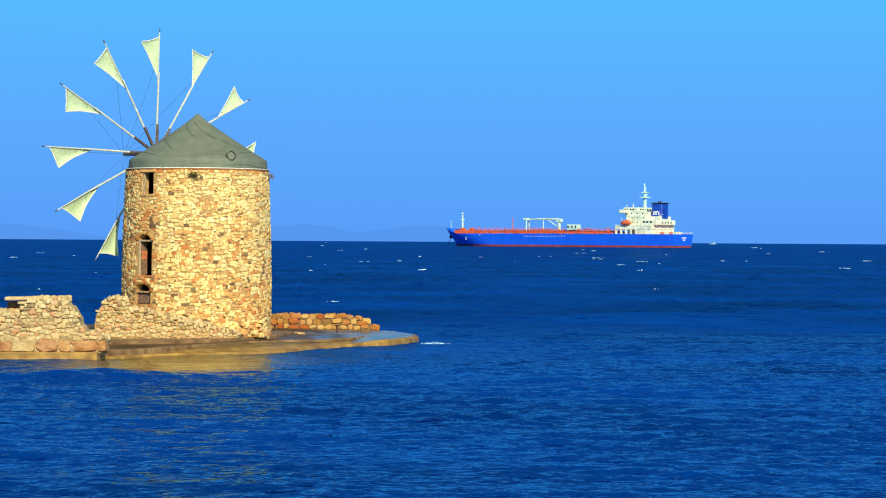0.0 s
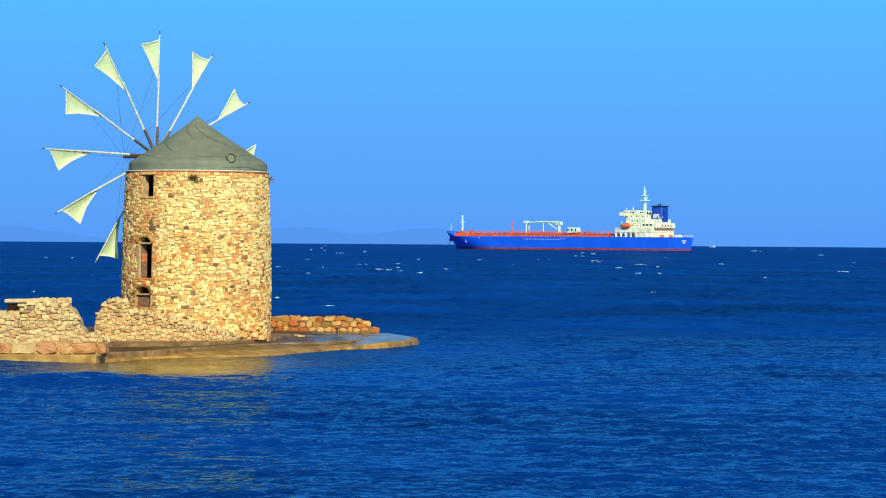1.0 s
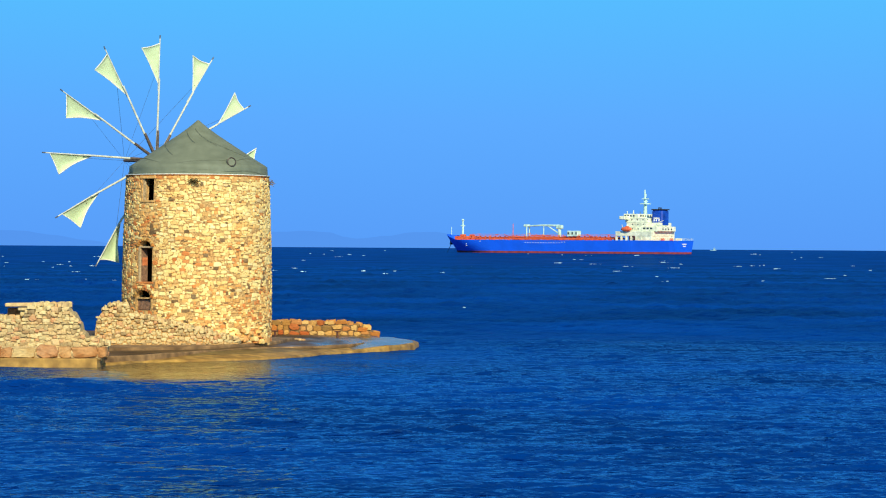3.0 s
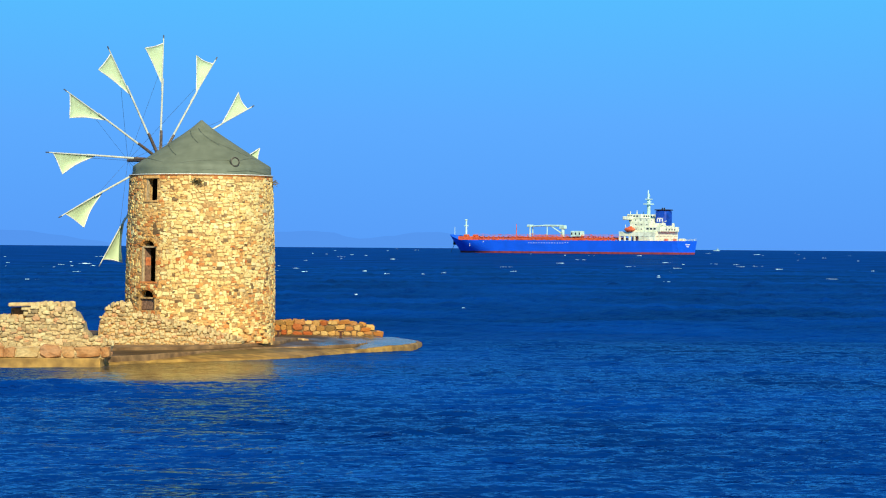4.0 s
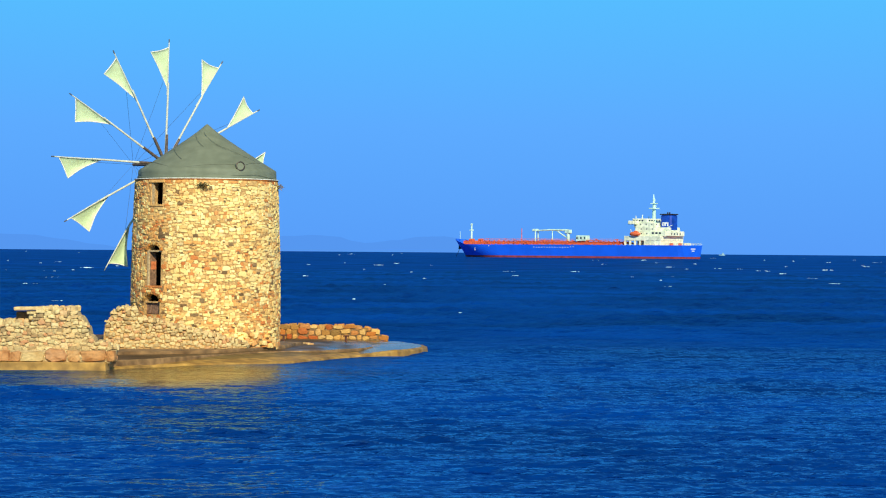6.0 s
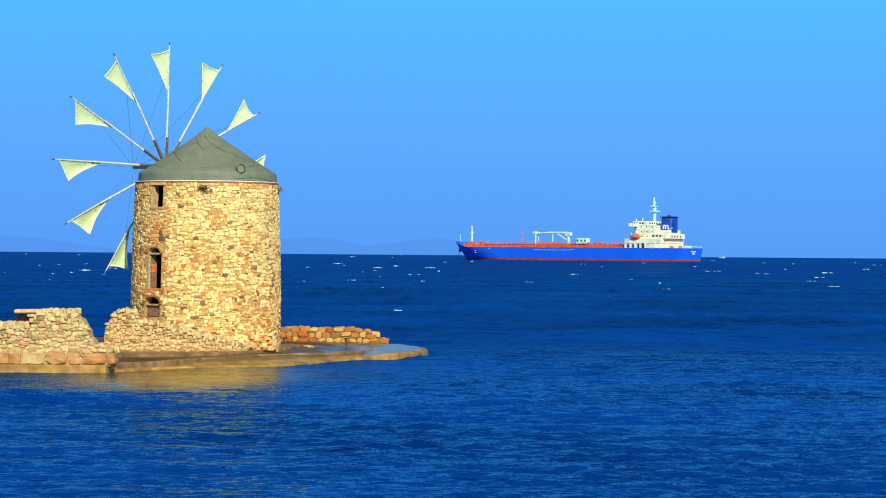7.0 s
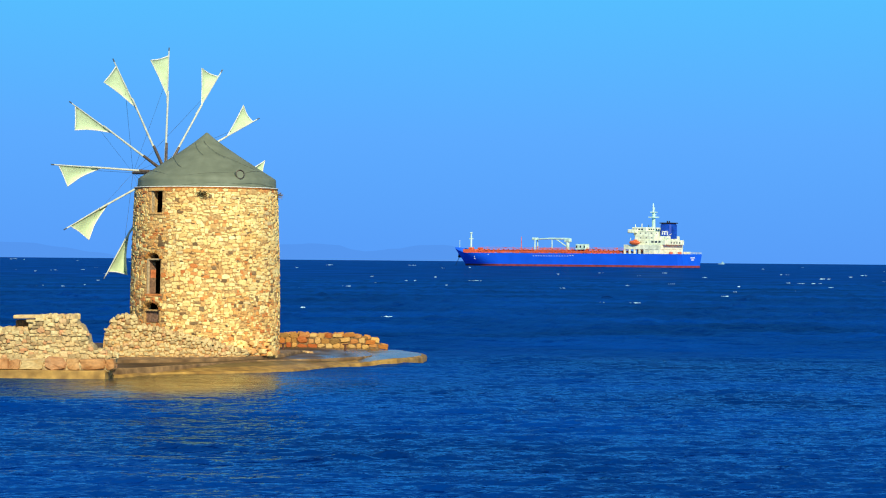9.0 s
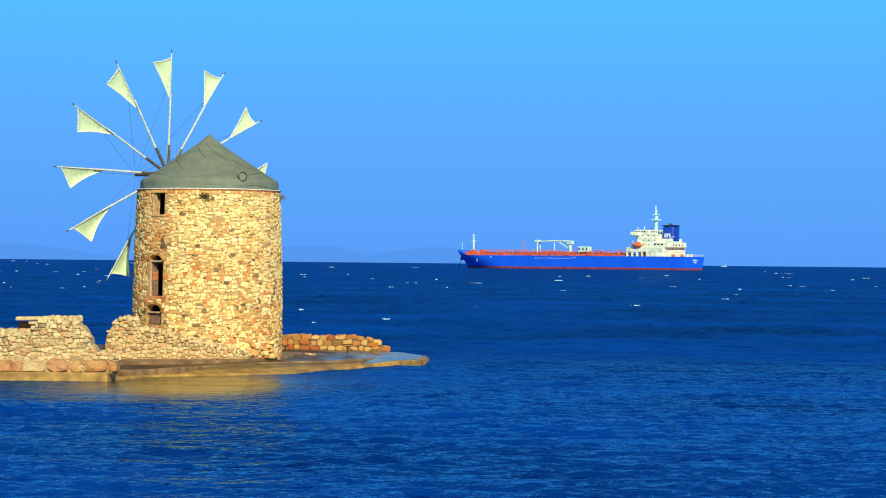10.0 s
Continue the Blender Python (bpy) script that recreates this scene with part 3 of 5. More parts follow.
def tower_stones():
    """Poses of the stones, sorted into cream, rust-coloured and dark ones."""
    rng = random.Random(21)
    cream, rust, dark = [], [], []

    def sort(item, deg, z):
        patch = 0.5 * math.sin(deg * 0.13 + z * 2.1) + 0.5 * math.sin(deg * 0.05 - z * 3.3 + 1.0)
        odds = 0.15 + 0.13 * patch + 0.11 * max(0, min(1, (5.2 - z) / 1.5))
        odds += 0.42 * max(0, 1 - ((deg + 40) / 17) ** 2) * max(0, 1 - abs(z - 4.9) / 2.3)
        odds += 0.30 * (deg < -24) + 0.55 * (z > 6.92) + 0.30 * max(0, 1 - (z - 0.4) / 1.9)
        odds += 0.45 * max(0, 1 - ((deg - 38) / 16) ** 2) * max(0, 1 - abs(z - 2.0) / 0.8) - 0.10 * (deg > 10) * (z > 4)
        k = rng.random()
        (rust if k < odds else dark if k < odds + 0.025 + 0.025 * (z < 5) else cream).append(item)

    z = 0.34
    while z < TOP_Z - 0.05:
        h = min(rng.uniform(0.085, 0.175), TOP_Z - z)
        if h < 0.07:
            break
        a = rng.uniform(0, 0.2)
        end = a + 2 * math.pi
        while a < end:
            w = rng.choice((0.10, 0.12, 0.15, 0.18, 0.21, 0.25, 0.33)) * rng.uniform(0.85, 1.15)
            da = w / radius(z)
            phi = a + da / 2 - math.pi
            zc = z + h / 2 + 0.05 * math.sin(phi * 7 + z * 3) + 0.035 * math.sin(phi * 17 + z * 5) + rng.uniform(-0.03, 0.03)
            zc = min(zc, 7.06 - h / 2)
            deg = math.degrees(phi)
            half = math.degrees(da / 2)
            a += da
            if any(o[0] < deg + half * 0.85 and deg - half * 0.85 < o[1] and o[2] < zc + h * 0.4 and zc - h * 0.4 < o[3] for o in OPENINGS):
                continue
            if rng.random() < 0.04:
                continue
            pieces = [(phi, zc, w, h * rng.choice((0.75, 0.9, 1.0, 1.0, 1.15, 1.35)))]
            if h > 0.16 and rng.random() < 0.3:
                pieces = [(phi, zc + h / 4, w, h / 2), (phi, zc - h / 4, w, h / 2)]
            for p_, z_, w_, h_ in pieces:
                m = frame_of(on_tower(p_, z_), (math.cos(p_), math.sin(p_), rng.uniform(-0.13, 0.13)), (0, 0, 1))
                sort((m, w_ * rng.uniform(0.97, 1.06), h_ * rng.uniform(0.92, 1.08), rng.uniform(0.012, 0.04), -52 < deg < 62 and 3.0 < z_ < 4.8), deg, z_)
        z += h
    # small packing stones in the joints
    for i in range(700):
        phi = radians(rng.uniform(-100, 100))
        z_ = rng.uniform(0.6, 7.0)
        deg = math.degrees(phi)
        if any(o[0] - 3 < deg < o[1] + 3 and o[2] - 0.1 < z_ < o[3] + 0.1 for o in OPENINGS):
            continue
        m = frame_of(on_tower(phi, z_), (math.cos(phi), math.sin(phi), rng.uniform(-0.4, 0.4)), (0, 0, 1))
        (dark if rng.random() < 0.24 else cream).append((m, rng.uniform(0.07, 0.17), rng.uniform(0.05, 0.085), rng.uniform(0.03, 0.05), False))
    # rougher rubble round the foot
    for i in range(150):
        phi = radians(rng.uniform(-75, 70))
        z_ = rng.uniform(0.45, 1.0) ** 1.3 + 0.05
        m = frame_of(on_tower(phi, z_, rng.uniform(0.02, 0.16) * (1.3 - z_)), (math.cos(phi), math.sin(phi), rng.uniform(-0.3, 0.3)), (0, 0, 1))
        s = rng.uniform(0.14, 0.34)
        sort((m, s, s * rng.uniform(0.5, 0.9), rng.uniform(0.06, 0.16), False), math.degrees(phi), z_)
    return cream, rust, dark


UNIT_BLOCKS = stone_meshes(M_ORANGE)


def arch(fm, u, w, spring, top):
    """A round masonry arch over an opening of width w, with its ring of voussoirs."""
    r, vs, fs = w / 2 - 0.03, [], []
    for i in range(13):
        t = math.pi * i / 12
        x, zz = r * math.cos(t), spring + (top - 0.06 - spring) * math.sin(t)
        for y in (-0.02, 0.16):
            vs += [tuple(fm @ Vector((x, y, zz))), tuple(fm @ Vector((x * (w / 2 + 0.03) / r, y, top if 0 < i < 12 else spring)))]
    for i in range(12):
        o = i * 4
        fs += [(o, o + 1, o + 5, o + 4), (o + 2, o + 6, o + 7, o + 3), (o, o + 4, o + 6, o + 2)]
    part("arch", (vs, fs), M_MORTAR, mill, "round masonry arch over the opening")
    for i in range(9):
        t = math.pi * (i + 0.5) / 9
        c = fm @ Vector(((r + 0.06) * math.cos(t), -0.03, spring + (top - spring) * math.sin(t)))
        ob = new("voussoir", UNIT_BLOCKS[i % len(UNIT_BLOCKS)])
        ob.parent = mill
        ob.matrix_basis = frame_of(c, u * math.cos(t - math.pi / 2) + Vector((0, 0, math.sin(t - math.pi / 2))), u * math.cos(t) + Vector((0, 0, math.sin(t)))) @ Matrix.Diagonal((0.12, 0.13, 0.05, 1))


def opening_trim():
    # plank door in the lowest opening, a leaf standing half open in the middle one
    for k, (a0, a1, z0, z1) in enumerate(OPENINGS):
        inner = radians((a0 + a1) / 2)
        u = Vector((math.cos(inner), math.sin(inner), 0))
        n = Vector((math.sin(inner), -math.cos(inner), 0))
        w = radians(a1 - a0) * radius(z0)
        base = on_tower(inner, z0) - n * 0.03
        if k == 2:
            door = part("door", boxed(-w / 2, w / 2, -0.02, 0.02, 0.02, 0.46, m=frame_of(base - n * 0.16, u, (0, 0, 1)) @ Matrix.Rotation(radians(-90), 4, "X")), M_DOOR, mill, "weathered brown plank door")
            for i in range(5):
                x0 = -w / 2 + w * i / 5
                part("plank", boxed(x0 + 0.008, x0 + w / 5 - 0.008, -0.04, -0.022, 0.03, 0.45, m=frame_of(base - n * 0.16, u, (0, 0, 1)) @ Matrix.Rotation(radians(-90), 4, "X")), M_DOOR, door)
            bm = boxed(-w / 2 - 0.06, w / 2 + 0.06, -0.08, 0.10, 0.46, 0.52, m=frame_of(base - n * 0.1, u, (0, 0, 1)) @ Matrix.Rotation(radians(-90), 4, "X"))
            part("lintel", bm, M_MORTAR, mill, "pale plastered door lintel")
            fm = frame_of(base - n * 0.02, u, (0, 0, 1)) @ Matrix.Rotation(radians(-90), 4, "X")
            for sg in (-1, 1):
                part("jamb_post", boxed(sg * w / 2 - 0.035, sg * w / 2 + 0.035, -0.03, 0.12, 0.0, 0.50, m=fm), M_MORTAR, mill, "pale plastered door post")
            arch(fm, u, w, 0.50, z1 - z0 + 0.02)
        if k == 0:
            bm = boxed(-w / 2 - 0.10, w / 2 + 0.10, -0.07, 0.06, 0.0, 0.12, 0.015, m=frame_of(on_tower(inner, z1) - n * 0.05, u, (0, 0, 1)) @ Matrix.Rotation(radians(-90), 4, "X"))
            part("lintel", bm, M_RUST, mill, "brown stone lintel")
            fm = frame_of(base, u, (0, 0, 1)) @ Matrix.Rotation(radians(-90), 4, "X")
            part("window_post", boxed(-w / 2 + 0.01, -w / 2 + 0.10, 0.06, 0.16, 0.0, z1 - z0, m=fm), M_FRAME, mill, "weathered wooden window post")
            part("sill", boxed(-w / 2 - 0.04, w / 2 + 0.06, -0.06, 0.30, -0.05, 0.03, 0.01, m=fm), M_RUST, mill, "rough stone sill")
        if k == 1:
            fm = frame_of(base - n * 0.02, u, (0, 0, 1)) @ Matrix.Rotation(radians(-90), 4, "X")
            arch(fm, u, w, 1.42, z1 - z0 + 0.02)
            part("lintel", boxed(-w / 2 - 0.02, w / 2 + 0.02, -0.01, 0.16, 1.36, 1.43, 0.01, m=fm), M_FRAME, mill, "pale wooden door lintel")
            part("door_post", boxed(-w / 2 - 0.01, -w / 2 + 0.07, -0.02, 0.12, 0.0, 1.37, 0.008, m=fm), M_FRAME, mill, "pale wooden door post")
            part("sill", boxed(-w / 2 - 0.08, w / 2 + 0.10, -0.07, 0.30, -0.06, 0.02, 0.012, m=fm), M_RUST, mill, "rough stone sill")
            ra = radians(a0)
            inward = Vector((-math.sin(ra), math.cos(ra), 0))
            side = Vector((math.cos(ra), math.sin(ra), 0))
            m = frame_of(on_tower(ra, z0) + inward * 0.10 + side * 0.045, inward, (0, 0, 1))
            leaf = part("door", boxed(0, 0.30, 0.03, 1.35, -0.025, 0.025, m=m), M_DOOR, mill, "brown wooden leaf standing open in the reveal")
            for q in range(2):
                for y0 in (0.024, -0.036):
                    part("door_board", boxed(0.015 + q * 0.14, 0.145 + q * 0.14, 0.06, 1.30, y0, y0 + 0.012, m=m), M_DOOR, leaf)
            for y0 in (0.037, -0.047):
                part("door_panel", boxed(0.03, 0.28, 0.66, 0.98, y0, y0 + 0.010, m=m), M_RUSTPAINT, leaf, "rust-orange patch board")
    # dark inside floor keeps the interior closed
    part("inner_floor", lathe([(0.02, 2.68), (2.3, 2.68)], 24), M_DARKFILL, mill)


def roof():
    rng = random.Random(4)
    n, prof = 64, [(2.72, 7.10), (2.80, 7.12), (2.80, 7.22), (2.795, 7.38), (2.785, 7.49), (2.72, 7.545), (2.60, 7.62), (2.18, 7.88), (1.72, 8.18), (1.25, 8.49), (0.8, 8.79), (0.4, 9.08), (0.16, 9.28), (0.05, 9.38), (0.0, 9.40)]
    wob = lambda t, z: 0.006 * math.sin(5 * t + z) + 0.008 * math.sin(3 * t + 1) + 0.004 * math.sin(17 * t + 3 * z)
    r = part("roof", lathe(prof, n, wob=wob), M_ROOF, mill, "grey-green felt roof with seams", True)
    slope = lambda k: (2.74 + (0.05 - 2.74) * k, 7.50 + (9.34 - 7.50) * k)

    def seam(pts):
        part("seam", tube(pts, 0.007), M_SEAM, r)

    for a0, k0, a1, k1 in ((-40, 0.80, 0, 0.50), (-8, 0.84, 34, 0.44), (-62, 0.50, -22, 0.22), (22, 0.56, 66, 0.20), (-14, 0.03, 33, 0.10), (40, 0.08, 72, 0.16), (-72, 0.16, -30, 0.05)):
        pts = []
        for i in range(13):
            f = i / 12
            k = k0 + (k1 - k0) * f + 0.03 * math.sin(math.pi * f)
            rr, z = slope(k)
            t = radians(a0 + (a1 - a0) * f)
            rr = rr * (1 + wob(t - math.pi / 2, z)) + 0.022
            pts.append((rr * math.sin(t), -rr * math.cos(t), z + 0.012))
        seam(pts)
    # wrinkled lower hem
    pts = []
    for i in range(49):
        t = radians(-95 + 190 * i / 48)
        pts.append((2.80 * math.sin(t), -2.80 * math.cos(t), 7.235 + 0.03 * math.sin(9 * t) + 0.05 * math.sin(2.2 * t + 0.5)))
    seam(pts)
    # round vent pipe
    t = radians(34.6)
    k = 0.05
    rr, z = slope(k)
    c = Vector((rr * math.sin(t), -rr * math.cos(t), z + 0.02))
    d = Vector((math.sin(t) * 0.75, -math.cos(t), 0.12)).normalized()
    vent = part("vent", roded(c - d * 0.3, c + d * 0.16, 0.17, n=18), M_ROOF, mill, "round capped roof vent")
    q = d.to_track_quat("Z", "Y")
    ring = [c + d * 0.16 + q @ Vector((0.17 * math.cos(i * math.pi / 10), 0.17 * math.sin(i * math.pi / 10), 0)) for i in range(21)]
    part("vent_ring", tube(ring, 0.028), M_IRON, vent)
    part("drip_edge", lathe([(2.79, 7.118), (2.925, 7.118), (2.92, 7.145), (2.79, 7.15), (2.79, 7.118)], 72), M_HEM, mill, "pale drip edge under the roof felt")
    part("eaves_band", lathe([(2.80, 7.07), (2.90, 7.07), (2.90, 7.115), (2.80, 7.125), (2.80, 7.07)], 72), M_ORANGE, mill, "orange brick eaves course")


def sail_wheel():
    A, R = radians(35.7), 5.19
    hub = Vector((-2.044, 3.166, 7.864))
    turn = Matrix.Translation(hub) @ Matrix.Rotation(A, 4, "Z")
    axle = part("axle", roded(turn @ Vector((0, -4.4, 0)), turn @ Vector((0, 0.4, 0)), 0.17, 0.15, 12), M_DARKWOOD, mill, "dark timber sail axle")
    part("hub", roded(turn @ Vector((0, -0.16, 0)), turn @ Vector((0, 0.22, 0)), 0.30, 0.26, 14), M_DARKWOOD, axle)
    tip = Vector((0, 2.75, 0.05))
    part("bowsprit", roded(turn @ Vector((0, 0.3, 0)), turn @ tip, 0.10, 0.06, 10), M_DARKWOOD, axle)
    rng = random.Random(8)
    N = 9

    def sail_mesh(th):
        e, tau = Vector((math.cos(th), 0, math.sin(th))), Vector((-math.sin(th), 0, math.cos(th)))
        p0, p1 = e * (0.62 + 0.05 * math.cos(th)) * R, e * 0.945 * R
        p2 = e * R * (0.895 + 0.045 * math.cos(th) + rng.uniform(-0.01, 0.01)) + tau * rng.uniform(0.81, 0.89)
        mid = (p0 + p1 + p2) / 3
        grid = []
        for i in range(N + 1):
            row = []
            for j in range(N + 1):
                s, t = j / N, i / N
                p = (p0.lerp(p1, s)).lerp(p2, t)
                bow = math.sin(math.pi * t) * (0.20 * (1 - s) + 0.09 * s)
                edge = abs(2 * s - 1)
                p = p.lerp(mid, bow * edge)
                p.y = 0.08 + 0.16 * math.sin(math.pi * min(1, t * 1.02)) * (0.4 + 0.6 * math.sin(math.pi * s))
                row.append(p)
            grid.append(row)
        vs, fs = [], []
        for side in (-0.007, 0.007):
            for row in grid:
                vs += [tuple(turn @ (p + Vector((0, side, 0)))) for p in row]
        k, o = N + 1, (N + 1) ** 2
        for i in range(N):
            for j in range(N):
                a = i * k + j
                fs.append((a, a + 1, a + k + 1, a + k))
                fs.append((o + a, o + a + k, o + a + k + 1, o + a + 1))
        border = [(0, j) for j in range(k)] + [(i, N) for i in range(1, k)] + [(N, j) for j in range(N - 1, -1, -1)] + [(i, 0) for i in range(N - 1, 0, -1)]
        for (i, j), (i2, j2) in zip(border, border[1:] + border[:1]):
            a, b = i * k + j, i2 * k + j2
            fs.append((a, b, o + b, o + a))
        edges = [grid[i][0] for i in range(k)] + [grid[i][N] for i in range(N, -1, -1)]
        return (vs, fs), edges, p2

    for i in range(12):
        th = radians(-2.05 + 30 * i)
        e, tau = Vector((math.cos(th), 0, math.sin(th))), Vector((-math.sin(th), 0, math.cos(th)))
        lean = tau * rng.uniform(-0.05, 0.05)
        arm = part("sail_arm", roded(turn @ (e * 0.1), turn @ (e * R * 0.66 + lean), 0.050, 0.038, 9), M_SPAR, mill, "pale wooden sail arm")
        part("stock", roded(turn @ (e * 0.1 + Vector((0, -0.07, 0))), turn @ (e * R * 0.24 + Vector((0, -0.06, 0)) + lean * 0.5), 0.068, 0.052, 9), M_DARKWOOD, arm)
        part("outer_spar", roded(turn @ (e * R * 0.56 + Vector((0, 0.06, 0)) + lean), turn @ (e * R + Vector((0, 0.06, 0))), 0.032, 0.024, 8), M_SPAR, arm)
        part("tip_cap", roded(turn @ (e * R * 0.985 + Vector((0, 0.06, 0))), turn @ (e * R * 1.012 + Vector((0, 0.06, 0))), 0.030, 0.026, 8), M_WIRE, arm)
        sm, edges, p2 = sail_mesh(th)
        part("sail", sm, M_SAIL, arm, "pale canvas sail furled to a triangle", True)
        part("hem", tube([turn @ p for p in edges], 0.022), M_HEM, arm)
        part("stay", roded(turn @ tip, turn @ (e * R * 0.72 + tau * 0.12 + Vector((0, 0.06, 0))), 0.006, n=4), M_WIRE, arm)


roof()
sail_wheel()
opening_trim()


# ---- ruined walls ----
def profile_at(profile, x):
    for (x0, z0), (x1, z1) in zip(profile, profile[1:]):
        if x0 <= x <= x1:
            return z0 + (z1 - z0) * (x - x0) / max(1e-6, x1 - x0)
    return 0


def ruin(name, label, profile, front, thick, z0, mats, seed, sizes, single, core=M_RUIN_MORTAR, group=""):
    """A broken wall along x: profile of (x, height), front(x) its seaward face."""
    rng = random.Random(seed)
    ob = empty(name, Matrix.Translation((profile[0][0], front(profile[0][0]), z0)), label, "wall", group)
    inv = ob.matrix_basis.inverted()
    xs, x = [], profile[0][0]
    while x < profile[-1][0]:
        xs.append(x)
        x += 0.07
    xs.append(profile[-1][0])
    vs, fs = [], []
    for x in xs:
        h, y = max(profile_at(profile, x) - 0.06 + rng.uniform(-0.03, 0.02), z0 + 0.05), front(x) + 0.04
        y -= 0.035
        vs += [tuple(inv @ Vector(p)) for p in ((x, y, z0), (x, y + 0.02, (z0 + h) / 2), (x, y + 0.06, h - 0.04), (x, y + thick * 0.5, h + 0.02), (x, y + thick, h - 0.06), (x, y + thick, z0))]
    for i in range(len(xs) - 1):
        for j in range(5):
            o = i * 6 + j
            fs.append((o, o + 6, o + 7, o + 1))
    fs += [tuple(range(6)), tuple(len(vs) - 6 + k for k in range(6))]
    part("core", (vs, fs), core, ob)
    poses = []
    z = z0 + 0.02
    while z < max(p[1] for p in profile):
        h = rng.uniform(*sizes[1])
        x = profile[0][0] + rng.uniform(0, 0.1)
        while x < profile[-1][0]:
            w = rng.uniform(*sizes[0])
            xc = x + w / 2
            top = profile_at(profile, xc)
            if z + h * 0.6 < top:
                y = front(xc)
                m = inv @ frame_of((xc, y + 0.05, z + h / 2 + rng.uniform(-0.05, 0.05)), (1, (front(xc + 0.1) - front(xc - 0.1)) / 0.2, rng.uniform(-0.22, 0.22)), (0, 0, 1))
                poses.append((m, w * rng.uniform(0.96, 1.16), h * rng.uniform(0.85, 1.3), rng.uniform(0.06, 0.11), xc > profile[-1][0] - 7.5))
            x += w
        z += h
    # stones lying on the broken top and showing at the end
    x = profile[0][0]
    while x < profile[-1][0] - 0.05:
        w = rng.uniform(sizes[0][0], sizes[0][1]) * 0.9
        for q in (0.12, 0.45, 0.8):
            xc = x + w / 2 + rng.uniform(-0.05, 0.05)
            top = profile_at(profile, min(xc, profile[-1][0]))
            if max(abs(profile_at(profile, min(max(xc + e, profile[0][0]), profile[-1][0])) - top) for e in (-w / 2, w / 2)) > 0.14:
                continue
            m = inv @ frame_of((xc, front(xc) + thick * q, top - 0.04), (1, rng.uniform(-0.3, 0.3), rng.uniform(-0.25, 0.25)), (rng.uniform(-0.2, 0.2), 1, rng.uniform(-0.2, 0.2)))
            poses.append((m, w, min(0.32, thick * 0.4) * rng.uniform(0.7, 1.1), rng.uniform(0.05, 0.13), q < 0.2))
        x += w
    z = z0
    while z < profile[-1][1] - 0.15:
        for q in range(3):
            m = inv @ frame_of((profile[-1][0] - 0.03, front(profile[-1][0]) + thick * (q + 0.5) / 3, z + 0.1), (0, 1, 0), (0, 0, 1))
            poses.append((m, thick / 3, 0.2, 0.08, False))
        z += 0.2
    lay_stones(ob, poses, mats, single)
    return ob


RUIN = [(-24, 1.5), (-20, 1.8), (-15.9, 1.70), (-14.66, 1.74), (-14.55, 2.12), (-13.9, 2.20), (-13.05, 2.18), (-12.99, 1.98), (-12.82, 1.96), (-12.77, 1.70), (-12.64, 1.66), (-12.59, 1.32), (-12.46, 1.28), (-12.40, 1.02), (-11.9, 0.86), (-11.75, 0.80)]
ruin("ruined_wall", "broken pinkish rubble wall standing on the ledge", RUIN, lambda x: 89.55, 1.1, 0.28, (M_PALE, M_PALE_STUFF), 31, ((0.10, 0.32), (0.085, 0.18)), 290)
RUIN2 = [(-13.12, 1.15), (-13.05, 1.5), (-12.9, 1.78), (-12.6, 2.0), (-12.3, 2.06), (-11.85, 2.0), (-11.75, 1.66), (-10.9, 1.5), (-10.2, 1.30), (-9.4, 1.1), (-8.5, 0.85), (-7.7, 0.62)]
ruin("ruined_wall", "heap of pale rubble masonry against the mill's foot", RUIN2, lambda x: 97.2 + 0.20 * (x + 13) + 0.10 * max(0, x + 10) ** 2, 0.9, 0.44, (M_PALE, M_PALE_STUFF), 33, ((0.09, 0.24), (0.08, 0.15)), 260, core=M_MORTAR)
BREAK = [(-8.2, 0.85), (-7.3, 0.90), (-6.4, 0.93), (-5.5, 0.86), (-4.7, 0.88), (-4.2, 0.90), (-3.7, 0.84), (-3.2, 0.74), (-2.85, 0.60), (-2.5, 0.36)]
ruin("breakwater_wall", "low wall of large orange and brown stones at the quay's far edge", BREAK, lambda x: 113.0, 1.2, 0.26, (M_ORANGE, M_ORANGE), 35, ((0.20, 0.58), (0.20, 0.34)), 120, core=M_DARKFILL)


UNIT_FOOT = stone_meshes(M_BLOCK)


def base_blocks():
    rng = random.Random(41)
    x = -20.0
    while x < -11.75:
        w = rng.choice((0.42, 0.66, 0.8, 0.9, 1.05)) * rng.uniform(0.9, 1.1)
        w = min(w, -11.6 - x)
        if w < 0.3:
            break
        h = rng.uniform(0.34, 0.46)
        ob = new("base_block", UNIT_FOOT[rng.randrange(len(UNIT_FOOT))])
        ob.matrix_basis = frame_of((x + w / 2, 89.16 + rng.uniform(-0.05, 0.05), 0.292 + h / 2), (1, rng.uniform(-0.08, 0.08), rng.uniform(-0.03, 0.03)), (0, 0, 1)) @ Matrix.Diagonal((w * 1.13, h * 1.12, 0.20, 1))
        tagged(ob, "rough squared foundation block on the ledge", "stone block", "foundation blocks")
        x += w


